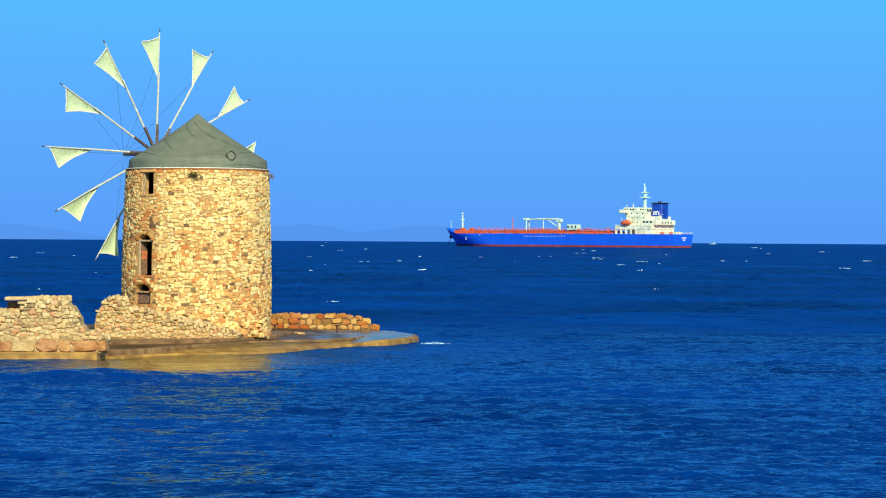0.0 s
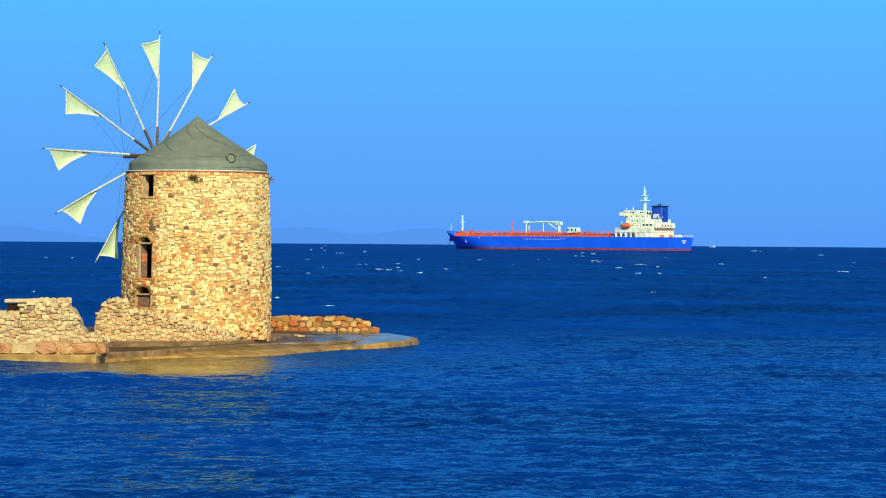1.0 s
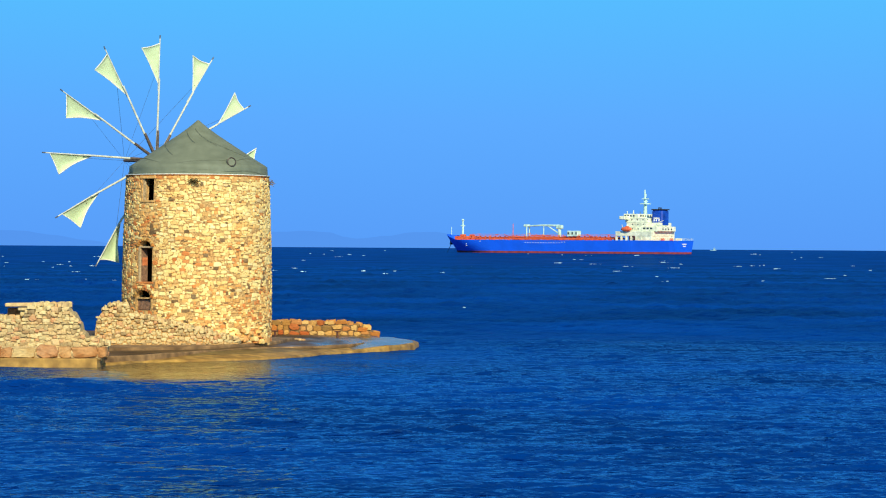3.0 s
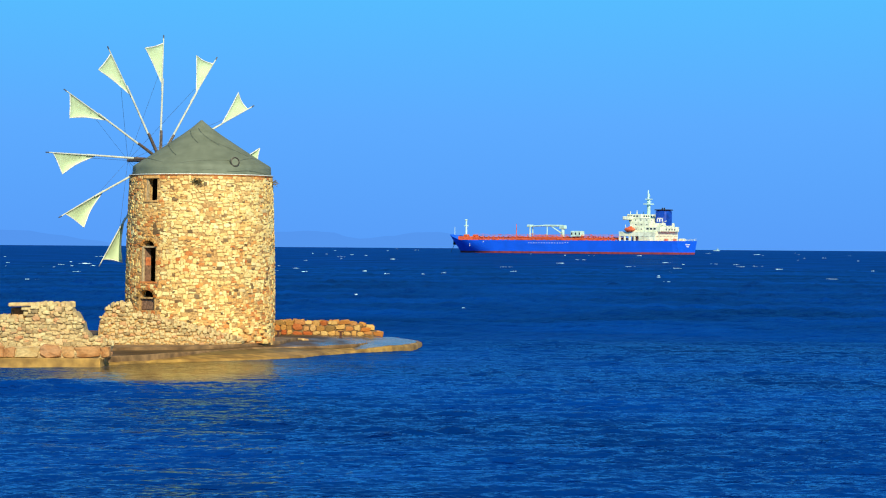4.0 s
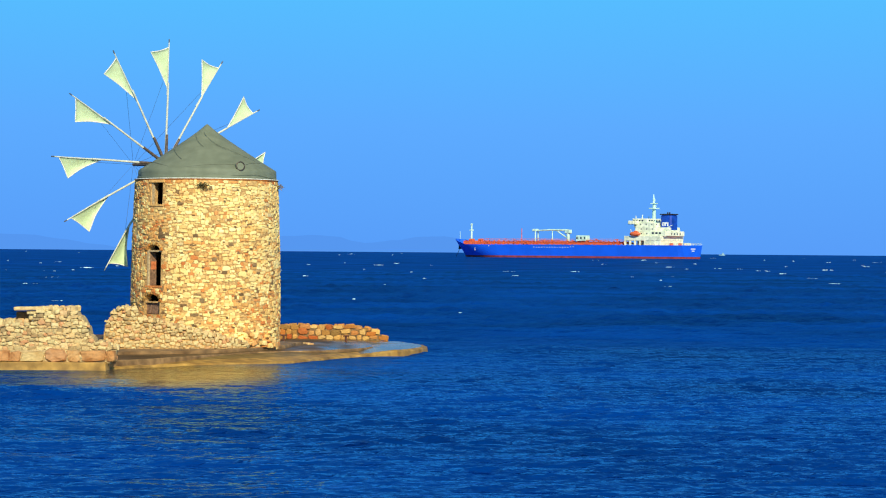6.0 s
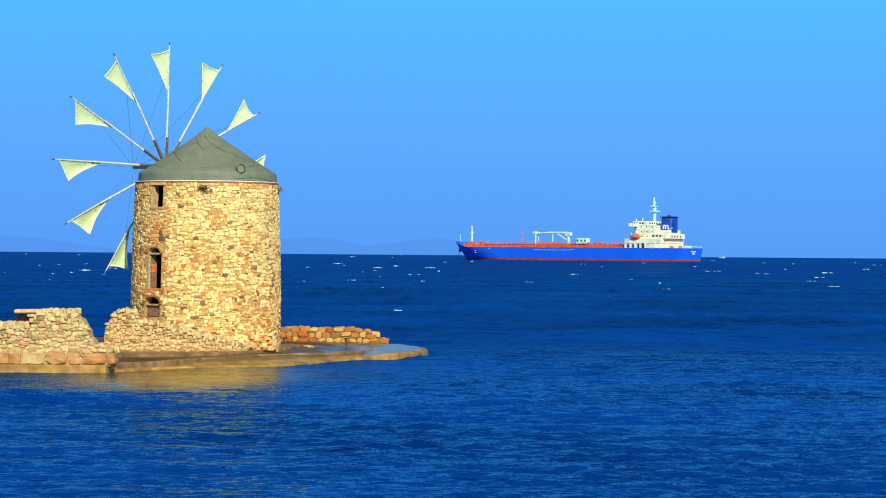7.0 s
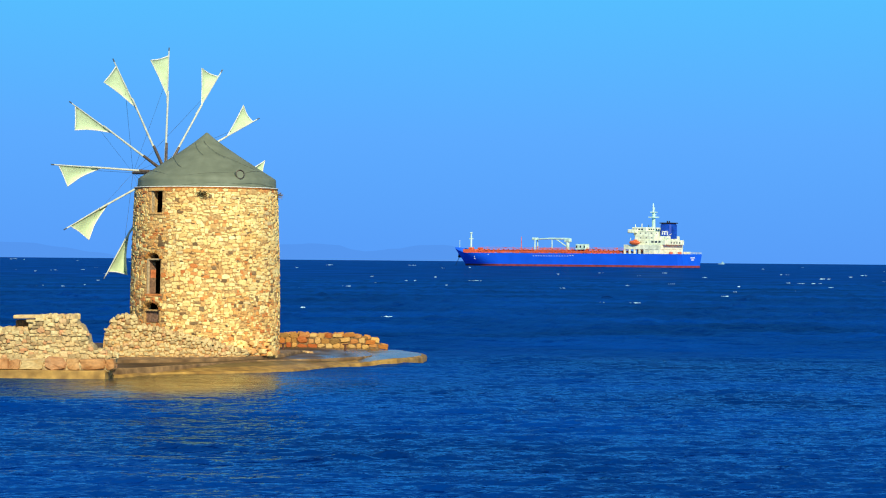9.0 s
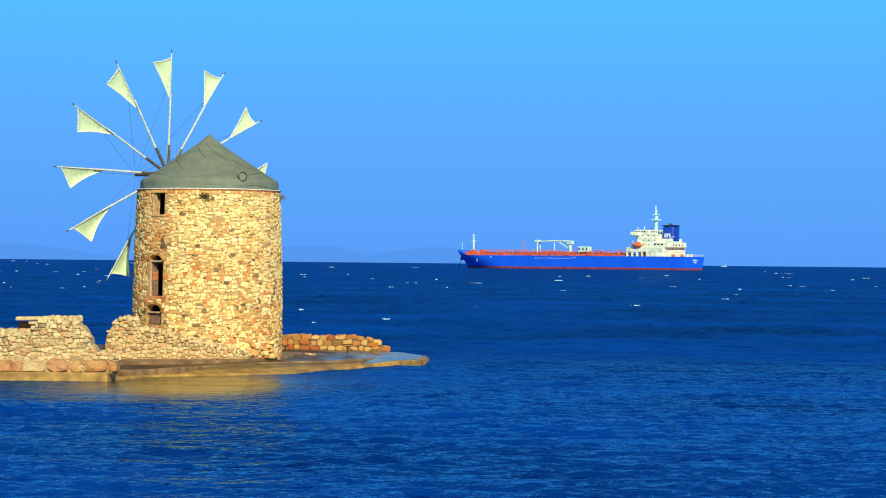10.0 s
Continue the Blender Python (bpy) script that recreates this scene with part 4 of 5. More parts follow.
base_blocks()
bedding = mesh_of("bedding", *tube([(-24, 89.25, 0.46), (-18, 89.25, 0.47), (-14, 89.25, 0.46), (-11.8, 89.27, 0.42)], 0.235, 8), M_RUIN_MORTAR)
tagged(new("bedding", bedding), "lime mortar bedding between the foundation blocks", "mortar", kind="structure")
cap = part("capstone", boxed(-0.75, 0.75, -0.05, 0.75, 0.02, 0.15, 0.03), M_PALE, None)
cap.matrix_basis = pose(-14.55, 89.6, 2.08, 0, -1.0, 2)
low = part("capstone", boxed(-0.48, 0.5, 0, 0.7, 0, 0.12, 0.025), M_PALE, None)
low.matrix_basis = pose(-14.38, 89.62, 1.95, 0, 0.5, -3)
tagged(low, "thin pale slab under the overhanging capstone", "stone slab")
tagged(cap, "flat pale slab overhanging the broken wall top", "stone slab")
prop = part("propping_stone", boxed(-0.2, 0.35, 0, 0.5, 0, 0.21, 0.04), M_PALE, None)
prop.matrix_basis = pose(-14.6, 89.75, 1.74)
# added dark block: the shadow under the slab, put into its colour
slab_shadow = part("propping_stone", boxed(-0.35, 0.25, 0, 0.3, 0, 0.30, 0.04), M_DARKFILL, None)
slab_shadow.matrix_basis = pose(-14.95, 90.08, 1.74)
tagged(slab_shadow, "dark block standing in for the shadow deep under the overhanging slab", "stone block")
tagged(prop, "rough stone propping the overhanging slab", "stone block")


# ---- small things on the quay ----
def bollard(x, y):
    ob = empty("bollard", pose(x, y, 0.30), "rusty iron mooring bollard on the quay", "bollard", "bollards on the quay")
    part("post", roded((0, 0, 0), (0, 0, 0.24), 0.06, 0.05, 10), M_RUSTIRON, ob)
    part("cap", boxed(-0.13, 0.13, -0.08, 0.08, 0.23, 0.29, 0.02), M_RUSTIRON, ob)


bollard(-7.0, 110.6)
bollard(-4.25, 110.4)
LOOSE_RNG = random.Random(52)
LOOSE_MESHES = stone_meshes(M_PALE)
for i in range(9):
    ob = new("loose_stone", LOOSE_MESHES[i])
    w = LOOSE_RNG.uniform(0.10, 0.24)
    ob.matrix_basis = frame_of((-6.55 + 0.13 * i + LOOSE_RNG.uniform(-0.05, 0.05), 106.8 + LOOSE_RNG.uniform(-0.6, 0.6), 0.335), (1, LOOSE_RNG.uniform(-0.6, 0.6), 0), (0, 1, 0)) @ Matrix.Diagonal((w, w * 0.8, 0.05, 1))
    tagged(ob, "pale loose stone lying on the wet quay", "stone", "loose stones on the quay")


# ---- weeds in the masonry ----
def weed(place, out, count, size, label):
    rng = random.Random(count)
    ob = empty("weed", Matrix.Translation(place), label, "plant")
    for k in range(3):
        vs, fs = [], []
        for i in range(count // 3):
            d = (Vector(out) + Vector((rng.gauss(0, 0.7), rng.gauss(0, 0.5), rng.gauss(0.1, 0.6)))).normalized()
            side = d.cross(Vector((rng.gauss(0, 1), rng.gauss(0, 1), rng.gauss(0, 1)))).normalized() * size * 0.07
            n = d.cross(side).normalized() * size * 0.02
            l = size * rng.uniform(0.5, 1.0)
            b = Vector((rng.gauss(0, 0.35), 0, rng.gauss(0, 0.2))) * size
            o = len(vs)
            vs += [tuple(b), tuple(b + d * l * 0.5 + side), tuple(b + d * l * 0.5 - side), tuple(b + d * l), tuple(b + d * l * 0.5 + n)]
            fs += [(o, o + 1, o + 4), (o, o + 4, o + 2), (o + 1, o + 3, o + 4), (o + 2, o + 4, o + 3)]
        part("sprig", (vs, fs), M_GREEN, ob)


weed(MILL + on_tower(radians(2), 6.82, 0.01), (0, -1, 0), 120, 0.24, "dark dry weed rooted in the tower masonry")
weed(MILL + on_tower(radians(84), 6.85, 0.0), (1, -0.3, 0.2), 60, 0.22, "yellowish weed tuft at the tower's edge")


# ---- the tanker ----
M_HULL = material("blue_hull_paint", [(0.002, 0.100, 0.80), (0.003, 0.115, 0.88)], 0.5, 0.12, 0.0, vary=(0.95, 1.04))
M_BOOT = material("red_boot_paint", [(0.24, 0.03, 0.03), (0.34, 0.05, 0.045)], 0.7, 0.3, 0.0)
M_DECK = material("red_deck_paint", [(0.55, 0.085, 0.025), (0.70, 0.13, 0.04)], 0.6, 0.5, 0.0)
M_PIPE = material("orange_pipe_paint", [(0.66, 0.105, 0.035), (0.80, 0.165, 0.055)], 0.55, 0.8, 0.0)
M_WHITE = material("cream_white_paint", [(0.77, 0.85, 0.66), (0.83, 0.89, 0.71)], 0.5, 0.4, 0.0, stain=((0.94, 0.93, 0.88), 0.4), stain_scale=0.2)
M_MINT = material("pale_mint_paint", [(0.52, 0.80, 0.72), (0.58, 0.85, 0.77)], 0.5, 0.4, 0.0)
# the far boat's colour has the sea haze mixed into it
M_BOAT_HAZE = material("boat_haze_colour", [(0.22, 0.42, 0.52), (0.30, 0.50, 0.58)], 0.6, 0.4, 0.0)
M_GLASS = material("dark_window_glass", [(0.02, 0.03, 0.05), (0.04, 0.05, 0.07)], 0.15, 1.0, 0.0)
M_FUNNEL = material("blue_funnel_paint", [(0.003, 0.050, 0.42), (0.004, 0.07, 0.50)], 0.5, 0.4, 0.0)
M_BLACK = material("black_funnel_top", [(0.012, 0.012, 0.016), (0.025, 0.025, 0.03)], 0.7, 1.0, 0.0)
M_BOAT = material("orange_lifeboat", [(0.72, 0.13, 0.04), (0.80, 0.18, 0.06)], 0.45, 1.0, 0.0)
M_MARK = material("white_marking", [(0.75, 0.78, 0.82), (0.82, 0.84, 0.86)], 0.6, 1.0, 0.0)

YAW = 36.6
ship = empty("tanker_ship", Matrix.Translation((157.0, 1585.0, 0.0)) @ Matrix.Rotation(radians(180 - YAW), 4, "Z"),
             "blue-hulled product tanker with red deck and white superstructure at anchor", "ship")
DECK_Z = 8.5


def half_breadth(s, z):
    s = min(s, 1.0)
    k = min(1, max(0, z / DECK_Z))
    aft = (0.60 + 0.17 * k) + (0.40 - 0.17 * k) * min(1, s / 0.17) ** 0.6
    f0 = 0.75 + 0.07 * k
    fore = 1.0 if s < f0 else max(0.0, 1 - ((s - f0) / (1 - f0)) ** (2.0 + 0.8 * k)) ** (0.9 - 0.25 * k)
    return max(0.05, 16.1 * min(aft, 1.0) * fore)


def stem(z):
    return 176.5 + 5.2 * max(0, z / DECK_Z) ** 1.1


def hull_rows(levels, n=56):
    vs, fs = [], []
    for i in range(n + 1):
        s = i / n
        s = s if s < 0.7 else 0.7 + 0.3 * (1 - max(0.0, 1 - (s - 0.7) / 0.3) ** 1.5)
        for zl in levels:
            lift = 3.7 * max(0, (s - 0.925) / 0.075) ** 0.8 if zl == DECK_Z else 0
            z = zl + lift
            vs.append((s * stem(z), half_breadth(s, z), z))
    k, o = len(levels), (n + 1) * len(levels)
    vs += [(x, -y, z) for x, y, z in vs]
    for i in range(n):
        for j in range(k - 1):
            a = i * k + j
            fs.append((a, a + k, a + k + 1, a + 1))
            fs.append((o + a, o + a + 1, o + a + k + 1, o + a + k))
    for j in range(k - 1):
        fs.append((j, j + 1, o + j + 1, o + j))
        a = n * k + j
        fs.append((a, o + a, o + a + 1, a + 1))
    return vs, fs


def tanker():
    hull = part("hull", hull_rows([1.25, 3.0, 5.0, 7.0, DECK_Z]), M_HULL, ship, "blue painted hull", False)
    part("boot_stripe", hull_rows([-2.6, -1.0, 0.2, 1.25]), M_BOOT, hull, "dull red boot stripe")
    # deck plate
    n = 40
    vs = [(s * stem(DECK_Z) * 0.995, sg * (half_breadth(s, DECK_Z) - 0.15), DECK_Z - 0.25) for s in [i / n for i in range(n + 1)] for sg in (1, -1)]
    part("deck", (vs, [(2 * i, 2 * i + 1, 2 * i + 3, 2 * i + 2) for i in range(n)]), M_DECK, ship, "red painted main deck")
    # forecastle
    bm = boxed(163, 173.5, -7.5, 7.5, DECK_Z - 0.3, DECK_Z + 2.4, 0.3)
    part("forecastle", bm, M_PIPE, ship, "orange forecastle deckhouse")
    for x, y in ((168, 5), (168, -5), (172, 0)):
        part("winch", boxed(x - 1.6, x + 1.6, y - 1.2, y + 1.2, DECK_Z + 2.3, DECK_Z + 3.6, 0.3), M_DECK, ship)
    mast = part("foremast", roded((172, 0, DECK_Z), (172, 0, 21.5), 0.75, 0.5, 10), M_MINT, ship, "white foremast")
    part("crosstree", boxed(171.6, 172.4, -1.9, 1.9, 17.6, 18.3), M_MINT, mast)
    part("mast_lamp", boxed(171.4, 172.6, -0.7, 0.7, 21.3, 22.4, 0.2), M_MINT, mast)
    part("flagstaff", roded((181.5, 0, 12), (181.5, 0, 17), 0.22, 0.16, 6), M_MINT, ship)
    # pipes along the deck, their stands and the catwalk
    for y, z, r in ((3.2, 9.9, 0.42), (1.8, 10.0, 0.36), (0.4, 10.2, 0.42), (-1.2, 10.0, 0.36), (-2.8, 9.9, 0.42), (6.0, 9.5, 0.3), (-6.0, 9.5, 0.3)):
        part("deck_pipe", roded((46, y, z), (160, y, z), r, n=8), M_PIPE, ship)
    cat = part("catwalk", boxed(44, 162, 3.7, 5.2, 11.0, 11.2), M_PIPE, ship, "orange raised catwalk")
    for sg in (3.75, 5.15):
        for z in (11.7, 12.3):
            part("catwalk_rail", roded((44, sg, z), (162, sg, z), 0.07, n=5), M_PIPE, cat)
    for i in range(31):
        x = 44 + i * 118 / 30
        part("catwalk_post", boxed(x - 0.09, x + 0.09, 3.7, 5.2, DECK_Z - 0.2, 11.1), M_PIPE, cat)
    rng = random.Random(17)
    for i in range(30):
        x, y = 46 + i * 3.8 + rng.uniform(-1, 1), rng.choice((9, 11, 7.5, -9, 13))
        h = rng.uniform(0.3, 1.3)
        w = rng.uniform(0.3, 1.0)
        part("deck_hatch", boxed(x - w, x + w, y - 1, y + 1, DECK_Z - 0.3, DECK_Z + h, 0.12), rng.choice((M_PIPE, M_DECK)), ship)
    for y, z, x0, x1, r in ((9.5, 9.6, 52, 150, 0.22), (11.8, 9.3, 60, 140, 0.18), (8.2, 10.6, 84, 128, 0.2), (13.2, 9.2, 50, 118, 0.16), (7.0, 11.5, 96, 112, 0.25), (9.0, 11.2, 62, 74, 0.22)):
        run = part("deck_pipe", roded((x0, y, z), (x1, y, z), r, n=6), M_PIPE, ship)
        for i in range(int((x1 - x0) / 6) + 1):
            part("pipe_stand", roded((x0 + 6 * i, y, DECK_Z - 0.3), (x0 + 6 * i, y, z), 0.14, n=5), M_DECK, run)
    for i in range(9):
        x = 92 + i * 2.4
        part("manifold", roded((x, -13, 10.0), (x, 13, 10.0), 0.24, n=6), rng.choice((M_PIPE, M_DECK)), ship)
    for x, h in ((50, 3.4), (58, 2.6), (66, 3.8), (88, 3.0), (111, 4.2), (124, 3.0), (137, 3.6), (143, 2.6), (151, 3.8), (156, 3.0)):
        gear = part("ladder_frame", roded((x, 10.2, DECK_Z - 0.2), (x, 10.2, DECK_Z + h), 0.16, n=5), M_PIPE, ship)
        part("crossbar", roded((x - 1.4, 10.2, DECK_Z + h), (x + 1.4, 10.2, DECK_Z + h), 0.14, n=5), M_PIPE, gear)
    for i in range(14):
        x = 52 + i * 8.1 + rng.uniform(-2, 2)
        part("vent_post", roded((x, rng.choice((8, 10, -8)), DECK_Z - 0.2), (x, 8, DECK_Z + rng.uniform(2.6, 4.2)), 0.22, n=6), M_PIPE, ship)
    # rails round the deck edge
    for sg in (1, -1):
        rail = bmesh.new()
        for z in (0.5, 1.0, 1.4):
            for i in range(30):
                s0, s1 = 0.24 + i * 0.68 / 30, 0.24 + (i + 1) * 0.68 / 30
                rod(rail, (s0 * stem(DECK_Z), sg * (half_breadth(s0, DECK_Z) - 0.2), DECK_Z + z), (s1 * stem(DECK_Z), sg * (half_breadth(s1, DECK_Z) - 0.2), DECK_Z + z), 0.06, n=4)
        for i in range(61):
            s0 = 0.24 + i * 0.68 / 60
            p = (s0 * stem(DECK_Z), sg * (half_breadth(s0, DECK_Z) - 0.2), DECK_Z - 0.1)
            rod(rail, p, (p[0], p[1], DECK_Z + 1.4), 0.07, n=4)
        part("deck_rail", rail, M_PIPE, ship, "orange deck rail")
    part("signal_mast", roded((131, 0, DECK_Z), (131, 0, 19.3), 0.32, 0.2, 8), M_PIPE, ship, "rust-red signal mast")
    # hose crane amidships
    crane = part("crane", roded((94, 0, DECK_Z - 0.2), (94, 0, 17.0), 1.15, 1.0, 12), M_MINT, ship, "white hose-handling crane laid on its rest")
    part("crane_head", boxed(91.8, 96.2, -1.4, 1.4, 15.8, 18.4, 0.4), M_MINT, crane)
    bm = bmesh.new()
    rod(bm, (94, 0, 18.0), (108, 0, 18.2), 0.65, 0.6, 8)
    rod(bm, (108, 0, 18.2), (120, 0, 17.7), 0.55, 0.40, 8)
    part("boom", bm, M_MINT, crane)
    part("crane_ram", roded((95, 0, 13.0), (103, 0, 17.6), 0.4, 0.35, 8), M_MINT, crane)
    part("boom_rest", roded((106.5, 0, DECK_Z), (106.5, 0, 17.6), 0.4, 0.3, 8), M_MINT, ship, "white boom rest post")
    for y in (-1.6, 1.6):
        part("crane_post", roded((119, y, DECK_Z), (119, y, 17.4), 0.45, 0.4, 8), M_MINT, ship, "white post under the boom")
    part("crane_post_cap", boxed(118.4, 121.5, -1.9, 1.9, 17.2, 18.8, 0.3), M_MINT, ship)
    store = part("deck_store", boxed(75.5, 83.5, 2.5, 7.0, 10.9, 14.6, 0.25), M_MINT, ship, "white deck store on legs")
    for x in (76.5, 79.5, 82.5):
        part("store_leg", boxed(x - 0.2, x + 0.2, 3.0, 6.5, DECK_Z - 0.2, 10.95), M_PIPE, store)
        part("store_vent", boxed(x - 0.5, x + 0.5, 6.98, 7.1, 12.2, 13.6), M_GLASS, store)
    # superstructure, deck by deck
    house = part("deckhouse", boxed(15, 42, -14, 14, 11.3, 14.3, 0.15), M_WHITE, ship, "white accommodation block")
    part("house_core", boxed(20, 37, -6.0, 6.0, DECK_Z - 0.3, 11.35), M_WHITE, house)
    part("house_core", boxed(15.3, 26, -13.7, 13.7, DECK_Z - 0.3, 11.35), M_WHITE, house)
    for i in range(8):
        x = 15.6 + i * 25.8 / 7
        part("pillar", boxed(x - 0.55, x + 0.55, 13.0, 13.9, DECK_Z - 0.2, 11.35), M_WHITE, house)
    for y in (-13.4, -9, -4.5, 0, 4.5, 9):
        part("pillar", boxed(15.1, 16.0, y - 0.5, y + 0.5, DECK_Z - 0.2, 11.35), M_WHITE, house)
    for i in range(6):
        x = 18 + i * 3.6
        part("window", boxed(x + 2, x + 3.6, 5.98, 6.1, 9.2, 10.8), M_GLASS, house)
    tiers = [(21, 36.5, 11.0, 14.2, 17.2), (21.5, 36.0, 10.4, 17.1, 20.1), (22, 37.0, 10.2, 20.0, 22.8)]
    for x0, x1, w, z0, z1 in tiers:
        part("tier", boxed(x0, x1, -w, w, z0, z1, 0.12), M_WHITE, house)
        part("tier_edge", boxed(x0 - 0.2, x1 + 0.15, -w - 0.15, w + 0.15, z1 - 0.06, z1 + 0.05), M_WHITE, house)
        x = x0 + 1.4
        while x < x1 - 1.0:
            part("window", boxed(x, x + 0.7, w - 0.02, w + 0.08, z0 + 1.3, z0 + 2.0), M_GLASS, house)
            x += 4.1
        y = -w + 1.6
        while y < w - 1:
            part("window", boxed(x0 - 0.08, x0 + 0.02, y, y + 0.7, z0 + 1.3, z0 + 2.0), M_GLASS, house)
            y += 5.2
    bridge = part("bridge", boxed(27.5, 38.6, -9.8, 9.8, 22.7, 25.4, 0.25), M_WHITE, ship, "white wheelhouse with dark windows")
    for sg in (1, -1):
        part("bridge_wing", boxed(34, 38.4, min(sg * 9.4, sg * 15.6), max(sg * 9.4, sg * 15.6), 21.6, 24.0, 0.4), M_WHITE, bridge)
    for i in range(4):
        x = 30.3 + i * 2.1
        part("window", boxed(x, x + 1.3, 9.78, 9.92, 23.7, 24.6), M_GLASS, bridge)
    for i in range(6):
        y = -8.4 + i * 2.9
        part("window", boxed(27.38, 27.52, y, y + 1.6, 23.7, 24.6), M_GLASS, bridge)
    for x, y, h in ((37, 8, 2.2), (34, 5, 2.8), (36, -6, 2.0), (32, 8.5, 1.6), (33, -8, 2.4)):
        part("aerial", roded((x, y, 25.1), (x, y, 25.1 + h), 0.28, 0.22, 6), M_WHITE, bridge)
    mast = part("radar_mast", roded((28.4, 0, 20), (28.4, 0, 35.2), 1.35, 0.95, 12), M_MINT, ship, "white radar mast")
    part("mast_platform", boxed(26.2, 30.6, -2.9, 2.9, 31.6, 32.3), M_MINT, mast)
    part("mast_platform", boxed(27.0, 29.8, -2.2, 2.2, 34.8, 35.4), M_MINT, mast)
    part("scanner", boxed(28.0, 28.8, -2.6, 1.6, 33.2, 33.8, 0.1), M_MINT, mast)
    part("topmast", roded((28.4, 0.4, 35), (28.4, 0.6, 40.8), 0.7, 0.35, 8), M_MINT, mast)
    part("mast_box", boxed(27.8, 29.0, -0.7, 0.9, 36.3, 38.2, 0.2), M_MINT, mast)
    # engine casing and funnel
    casing = part("engine_casing", boxed(12.6, 24.5, -11.5, 11.5, 14.2, 17.4, 0.3), M_WHITE, ship, "white engine casing")
    part("casing_top", boxed(13.4, 24, -7.5, 7.5, 17.3, 19.8, 0.3), M_WHITE, casing)
    for i in range(3):
        part("louvre", boxed(16 + i * 2.6, 17.6 + i * 2.6, 11.48, 11.6, 15.6, 16.7), M_GLASS, casing)
    for i in range(4):
        part("louvre", boxed(12.5, 12.62, -6.5 + i * 3.4, -5.4 + i * 3.4, 15.2, 16.2), M_GLASS, casing)
    fun = bmesh.new()
    box(fun, 13.2, 21.2, -4.3, 4.3, 17.4, 27.9, 0.9)
    funnel = part("funnel", fun, M_FUNNEL, ship, "blue funnel with black top and white mark")
    part("funnel_top", boxed(12.9, 21.5, -4.5, 4.5, 27.8, 28.5, 0.25), M_BLACK, funnel)
    for y in (-1.2, 1.2):
        part("exhaust", roded((17.5, y, 28.4), (17.5, y, 29.6), 0.45, n=8), M_BLACK, funnel)
    for x0, x1, z0, z1 in ((15.0, 15.9, 20.7, 22.9), (17.0, 17.9, 20.7, 22.9), (18.7, 19.5, 20.7, 22.9), (15.0, 19.5, 22.3, 23.1)):
        part("mark", boxed(x0, x1, 4.28, 4.38, z0, z1), M_MARK, funnel)
    boat = bmesh.new()
    bmesh.ops.create_icosphere(boat, subdivisions=3, radius=1.0, matrix=Matrix.LocRotScale((33.4, 14.6, 15.6), None, (4.0, 1.6, 1.55)))
    boat = part("lifeboat", boat, M_BOAT, ship, "orange enclosed lifeboat in its davits", True)
    part("lifeboat_cabin", boxed(31.6, 34.0, 13.9, 15.3, 16.6, 17.6, 0.3), M_BOAT, boat)
    for x in (30.4, 36.6):
        part("davit", roded((x, 13.4, 14.2), (x, 14.8, 18.6), 0.26, 0.2, 6), M_WHITE, boat)
    # poop deck gear and rails
    for x, y in ((4, 8), (6, -6), (9, 10.5), (3, 0), (10, -9), (7.5, 4)):
        part("mooring_gear", boxed(x - 1.0, x + 1.0, y - 0.9, y + 0.9, DECK_Z - 0.3, DECK_Z + 1.5, 0.2), M_PIPE if y > 5 else M_WHITE, ship)
    part("provision_crane", roded((13.5, 10.5, 14), (13.5, 10.5, 19.4), 0.6, 0.45, 8), M_WHITE, ship)
    part("provision_crane_jib", roded((13.5, 10.5, 19.2), (9.0, 9.5, 21.2), 0.22, 0.16, 8), M_WHITE, ship)
    rail = bmesh.new()
    for z in (0.6, 1.2):
        rod(rail, (0.3, -12, DECK_Z + z), (0.3, 12, DECK_Z + z), 0.07, n=4)
        rod(rail, (0.3, 12, DECK_Z + z), (14, 14, DECK_Z + z), 0.07, n=4)
    for i in range(13):
        rod(rail, (0.3, -12 + 2 * i, DECK_Z), (0.3, -12 + 2 * i, DECK_Z + 1.2), 0.07, n=4)
    part("stern_rail", rail, M_WHITE, ship)
    for i in range(2):
        z = 6.2 - i * 1.3
        for j in range(5 if i == 0 else 3):
            y = -1.0 + (j - (2 if i == 0 else 1)) * 1.15
            part("lettering_bar", boxed(-0.12, 0.9, y - 0.4, y + 0.4, z - 0.35, z + 0.4), M_MARK, hull)
    for i in range(16):
        x = 79 + i * 2.05
        part("hull_mark", boxed(x, x + 0.7, 16.0, 16.2, 6.6 + 0.35 * (i < 2), 7.0 + 0.35 * (i < 2)), M_MARK, hull)
    anchor = part("anchor", boxed(179.2, 181.0, 0.6, 2.6, 5.6, 9.0, 0.3), M_BLACK, hull, "dark stowed anchor")
    part("fluke", boxed(179.6, 180.6, 0.0, 3.4, 5.2, 6.2, 0.2), M_BLACK, anchor)
    part("anchor_chain", roded((180.6, 1.2, 6.0), (183.5, 2.6, -1.0), 0.16, n=6), M_BLACK, anchor)
    for x, z in ((158, 5.6), (146, 7.2), (158.3, 4.4)):
        part("hull_mark", boxed(x, x + 0.6, half_breadth(x / 180, z) - 0.5, half_breadth(x / 180, z) + 0.15, z, z + 0.6), M_MARK, hull)


tanker()

far_boat = empty("motor_boat", pose(388, 3500, -0.3), "tiny boat on the horizon with haze put into its blue-grey colour", "boat")
far_boat.scale = (0.9, 0.9, 0.9)
part("hull", boxed(-5, 5, -1.6, 1.6, -0.5, 1.4, 0.5), M_BOAT_HAZE, far_boat)
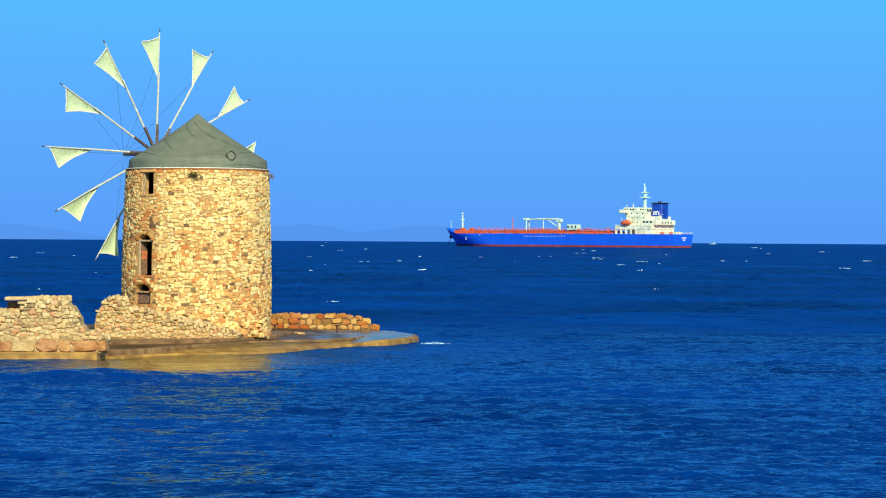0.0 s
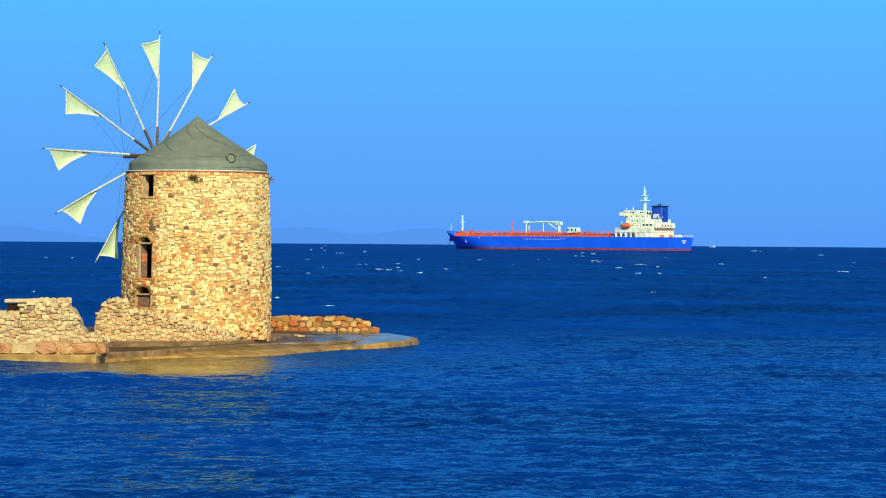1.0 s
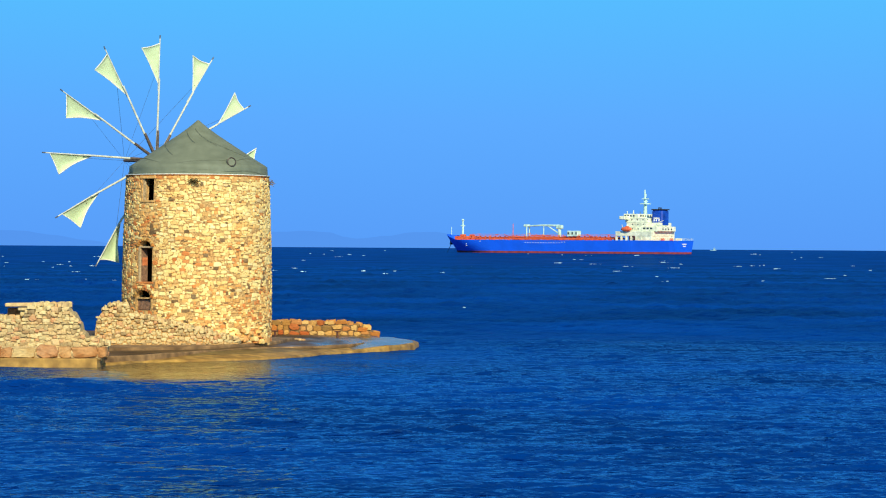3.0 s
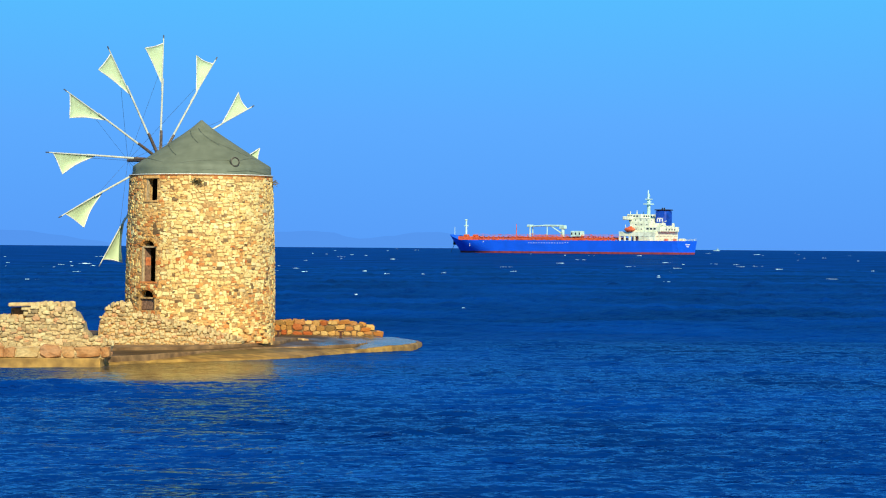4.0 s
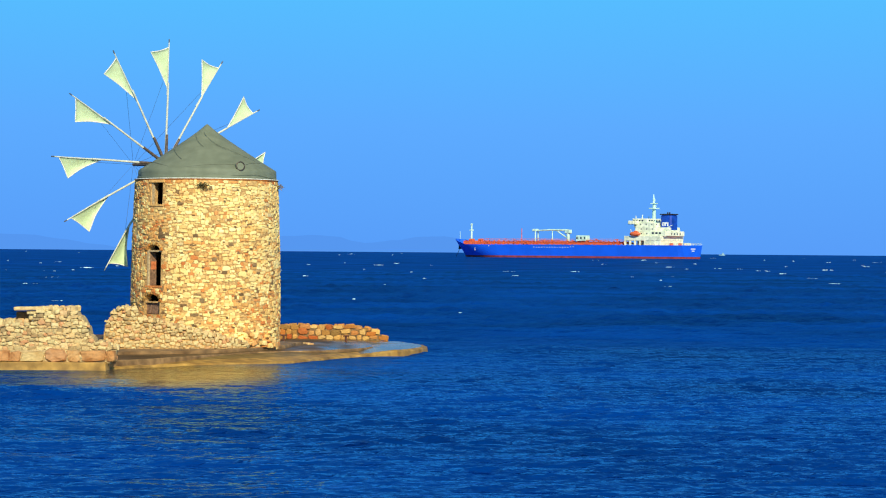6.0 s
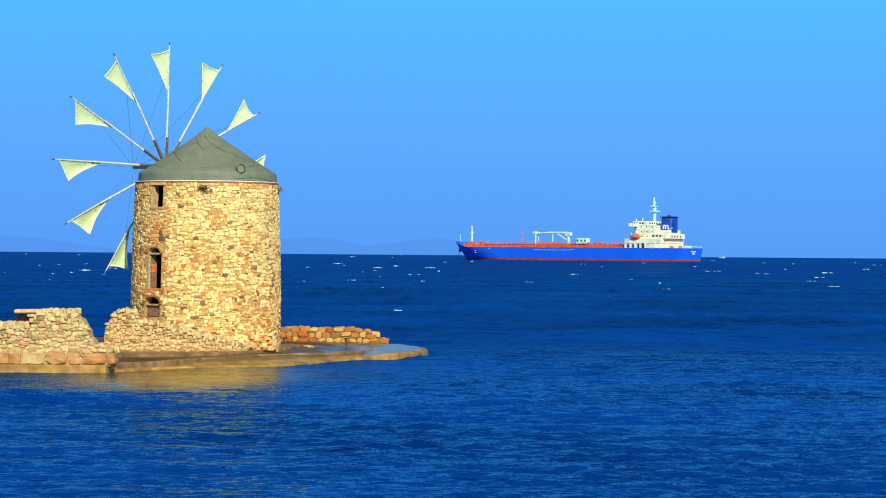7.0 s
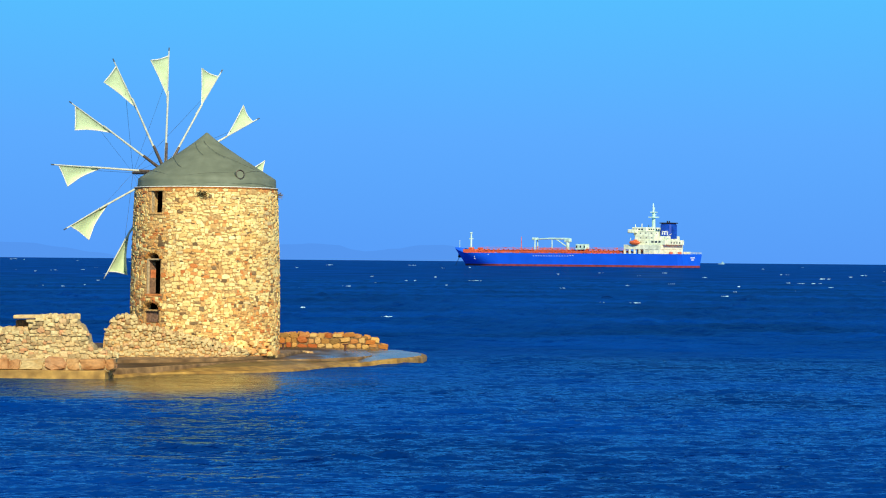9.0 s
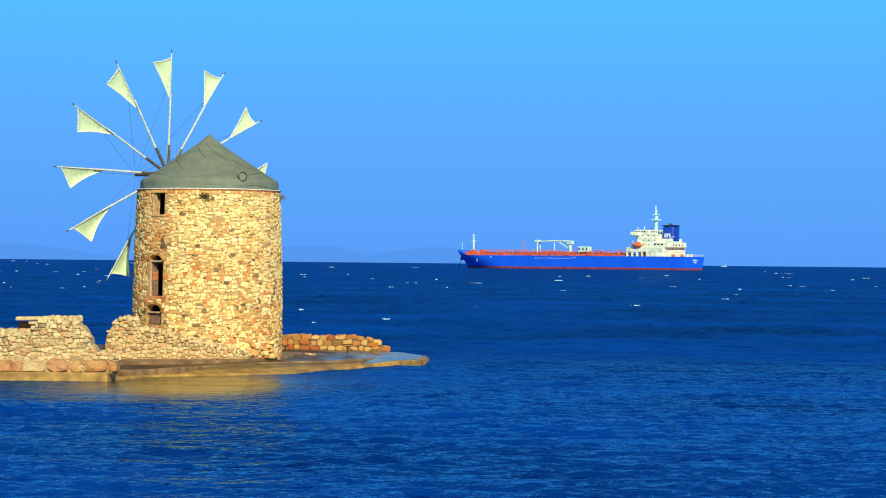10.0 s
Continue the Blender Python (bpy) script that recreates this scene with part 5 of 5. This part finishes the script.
part("cabin", boxed(0, 3.4, -1.2, 1.2, 1.3, 3.6, 0.3), M_BOAT_HAZE, far_boat)
part("mast", roded((2, 0, 3.5), (2, 0, 5.4), 0.3, 0.2, 6), M_BOAT_HAZE, far_boat)


# ---- stones of the tower ----
CREAM_STONES, RUST_STONES, DARK_STONES = tower_stones()
lay_stones(wall, CREAM_STONES, (M_STONE, M_STONE_STUFF), 250)
lay_stones(wall, RUST_STONES, (M_RUST, M_RUST_STUFF), 50)
lay_stones(wall, DARK_STONES, (M_DARKSTONE, M_DARKSTONE), 0)


# ---- foam on the sea ----
def foam_mesh(seed, length, depth, height):
    """A lumpy strip of broken foam, ragged at its ends."""
    rng = random.Random(seed)
    bm = bmesh.new()
    for i in range(rng.randint(4, 7)):
        k = rng.uniform(-0.5, 0.5)
        s = rng.uniform(0.5, 1.0) * (1.15 - abs(k) * 1.5)
        bmesh.ops.create_icosphere(bm, subdivisions=1, radius=0.5, matrix=Matrix.LocRotScale(
            (k * length, rng.uniform(-0.3, 0.3) * depth, 0), Euler((0, 0, rng.uniform(0, 3))), (length * 0.50 * s, depth * 0.6 * s, height * 1.1 * s)))
    for v in bm.verts:
        v.co += Vector((rng.uniform(-0.04, 0.04) * length, rng.uniform(-0.1, 0.1) * depth, rng.uniform(-0.15, 0.15) * height))
    return bm


def whitecaps():
    rng = random.Random(77)
    caps = []
    for i in range(300):
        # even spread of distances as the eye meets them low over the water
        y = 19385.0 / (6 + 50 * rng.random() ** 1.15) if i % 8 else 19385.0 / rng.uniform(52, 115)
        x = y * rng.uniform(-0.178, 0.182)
        k = (y / 400) ** 0.65
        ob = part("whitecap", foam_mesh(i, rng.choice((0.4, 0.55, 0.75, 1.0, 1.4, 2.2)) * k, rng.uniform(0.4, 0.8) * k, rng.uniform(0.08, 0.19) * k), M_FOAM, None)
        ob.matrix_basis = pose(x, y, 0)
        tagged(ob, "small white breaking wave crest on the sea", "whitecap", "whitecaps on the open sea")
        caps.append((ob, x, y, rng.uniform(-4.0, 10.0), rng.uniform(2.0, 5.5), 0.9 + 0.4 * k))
    return caps


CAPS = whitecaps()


def spray_mesh(seed, wide, high, n=380):
    rng = random.Random(seed)
    bm = bmesh.new()
    for i in range(n if high > 0.12 else n // 5):
        k = rng.gauss(0, 0.28)
        z = abs(rng.gauss(0, 0.36)) * high * math.exp(-6 * k * k)
        r = rng.uniform(0.008, 0.032)
        bmesh.ops.create_icosphere(bm, subdivisions=1, radius=r, matrix=Matrix.Translation((k * wide, rng.gauss(0, 0.2) * wide, z)))
    return bm


SPRAYS = []
for seed, x, y, wide, high, beats in ((1, -0.45, 105.4, 0.80, 0.62, ((2.1, 0.45),)), (2, 0.0, 104.6, 1.1, 0.09, ((0.0, 0.3), (2.5, 0.6), (5.6, 0.4))),
                                      (3, 1.2, 128.0, 1.7, 0.20, ((4.55, 0.5),)), (4, 0.4, 103.6, 1.2, 0.06, ((1.7, 0.4), (5.0, 0.5), (8.1, 0.7), (9.3, 0.4))),
                                      (5, -0.62, 106.4, 0.40, 0.26, ((4.5, 0.2), (5.1, 0.5), (7.55, 0.3), (9.3, 0.3)))):
    ob = part("spray", spray_mesh(seed, wide, high), M_FOAM, None)
    ob.matrix_basis = pose(x, y, 0)
    tagged(ob, "white spray thrown up at the quay's tip", "spray", "spray at the quay")
    SPRAYS.append((ob, x, y, high + 0.25, beats))


# ---- what moves ----
def motions():
    for ob, x, y, t0, life, sink in CAPS:
        vx, vy = WATER_DRIFT
        rows = []
        for t, z in ((t0 - 0.5, -sink), (t0, 0.10), (t0 + life, 0.10), (t0 + life + 0.6, -sink)):
            if 0.05 < t < 9.95:
                rows.append((t, z))
        first = -sink if t0 > 0 or t0 + life < 0 else 0.10
        last = 0.10 if t0 <= 10 <= t0 + life else -sink
        rows = [(0.0, first)] + rows + [(10.0, last)]
        walk(ob, [(t, pose(x + vx * t, y + vy * t, z)) for t, z in rows])
    for ob, x, y, sink, beats in SPRAYS:
        rows = []
        for t0, life in beats:
            rows += [(t, z) for t, z in ((t0 - 0.35, -sink), (t0, 0.0), (t0 + life * 0.5, -0.05), (t0 + life + 0.3, -sink)) if 0.0 <= t < 9.9]
        if rows[0][0] > 0.05:
            rows.insert(0, (0.0, -sink))
        rows.append((10.0, -sink))
        walk(ob, [(t, pose(x + 0.12 * math.sin(t), y, z)) for t, z in rows])
    walk(sea, [(0, pose(0, 0, 0)), (10, pose(WATER_DRIFT[0] * 10, WATER_DRIFT[1] * 10, 0))])


motions()
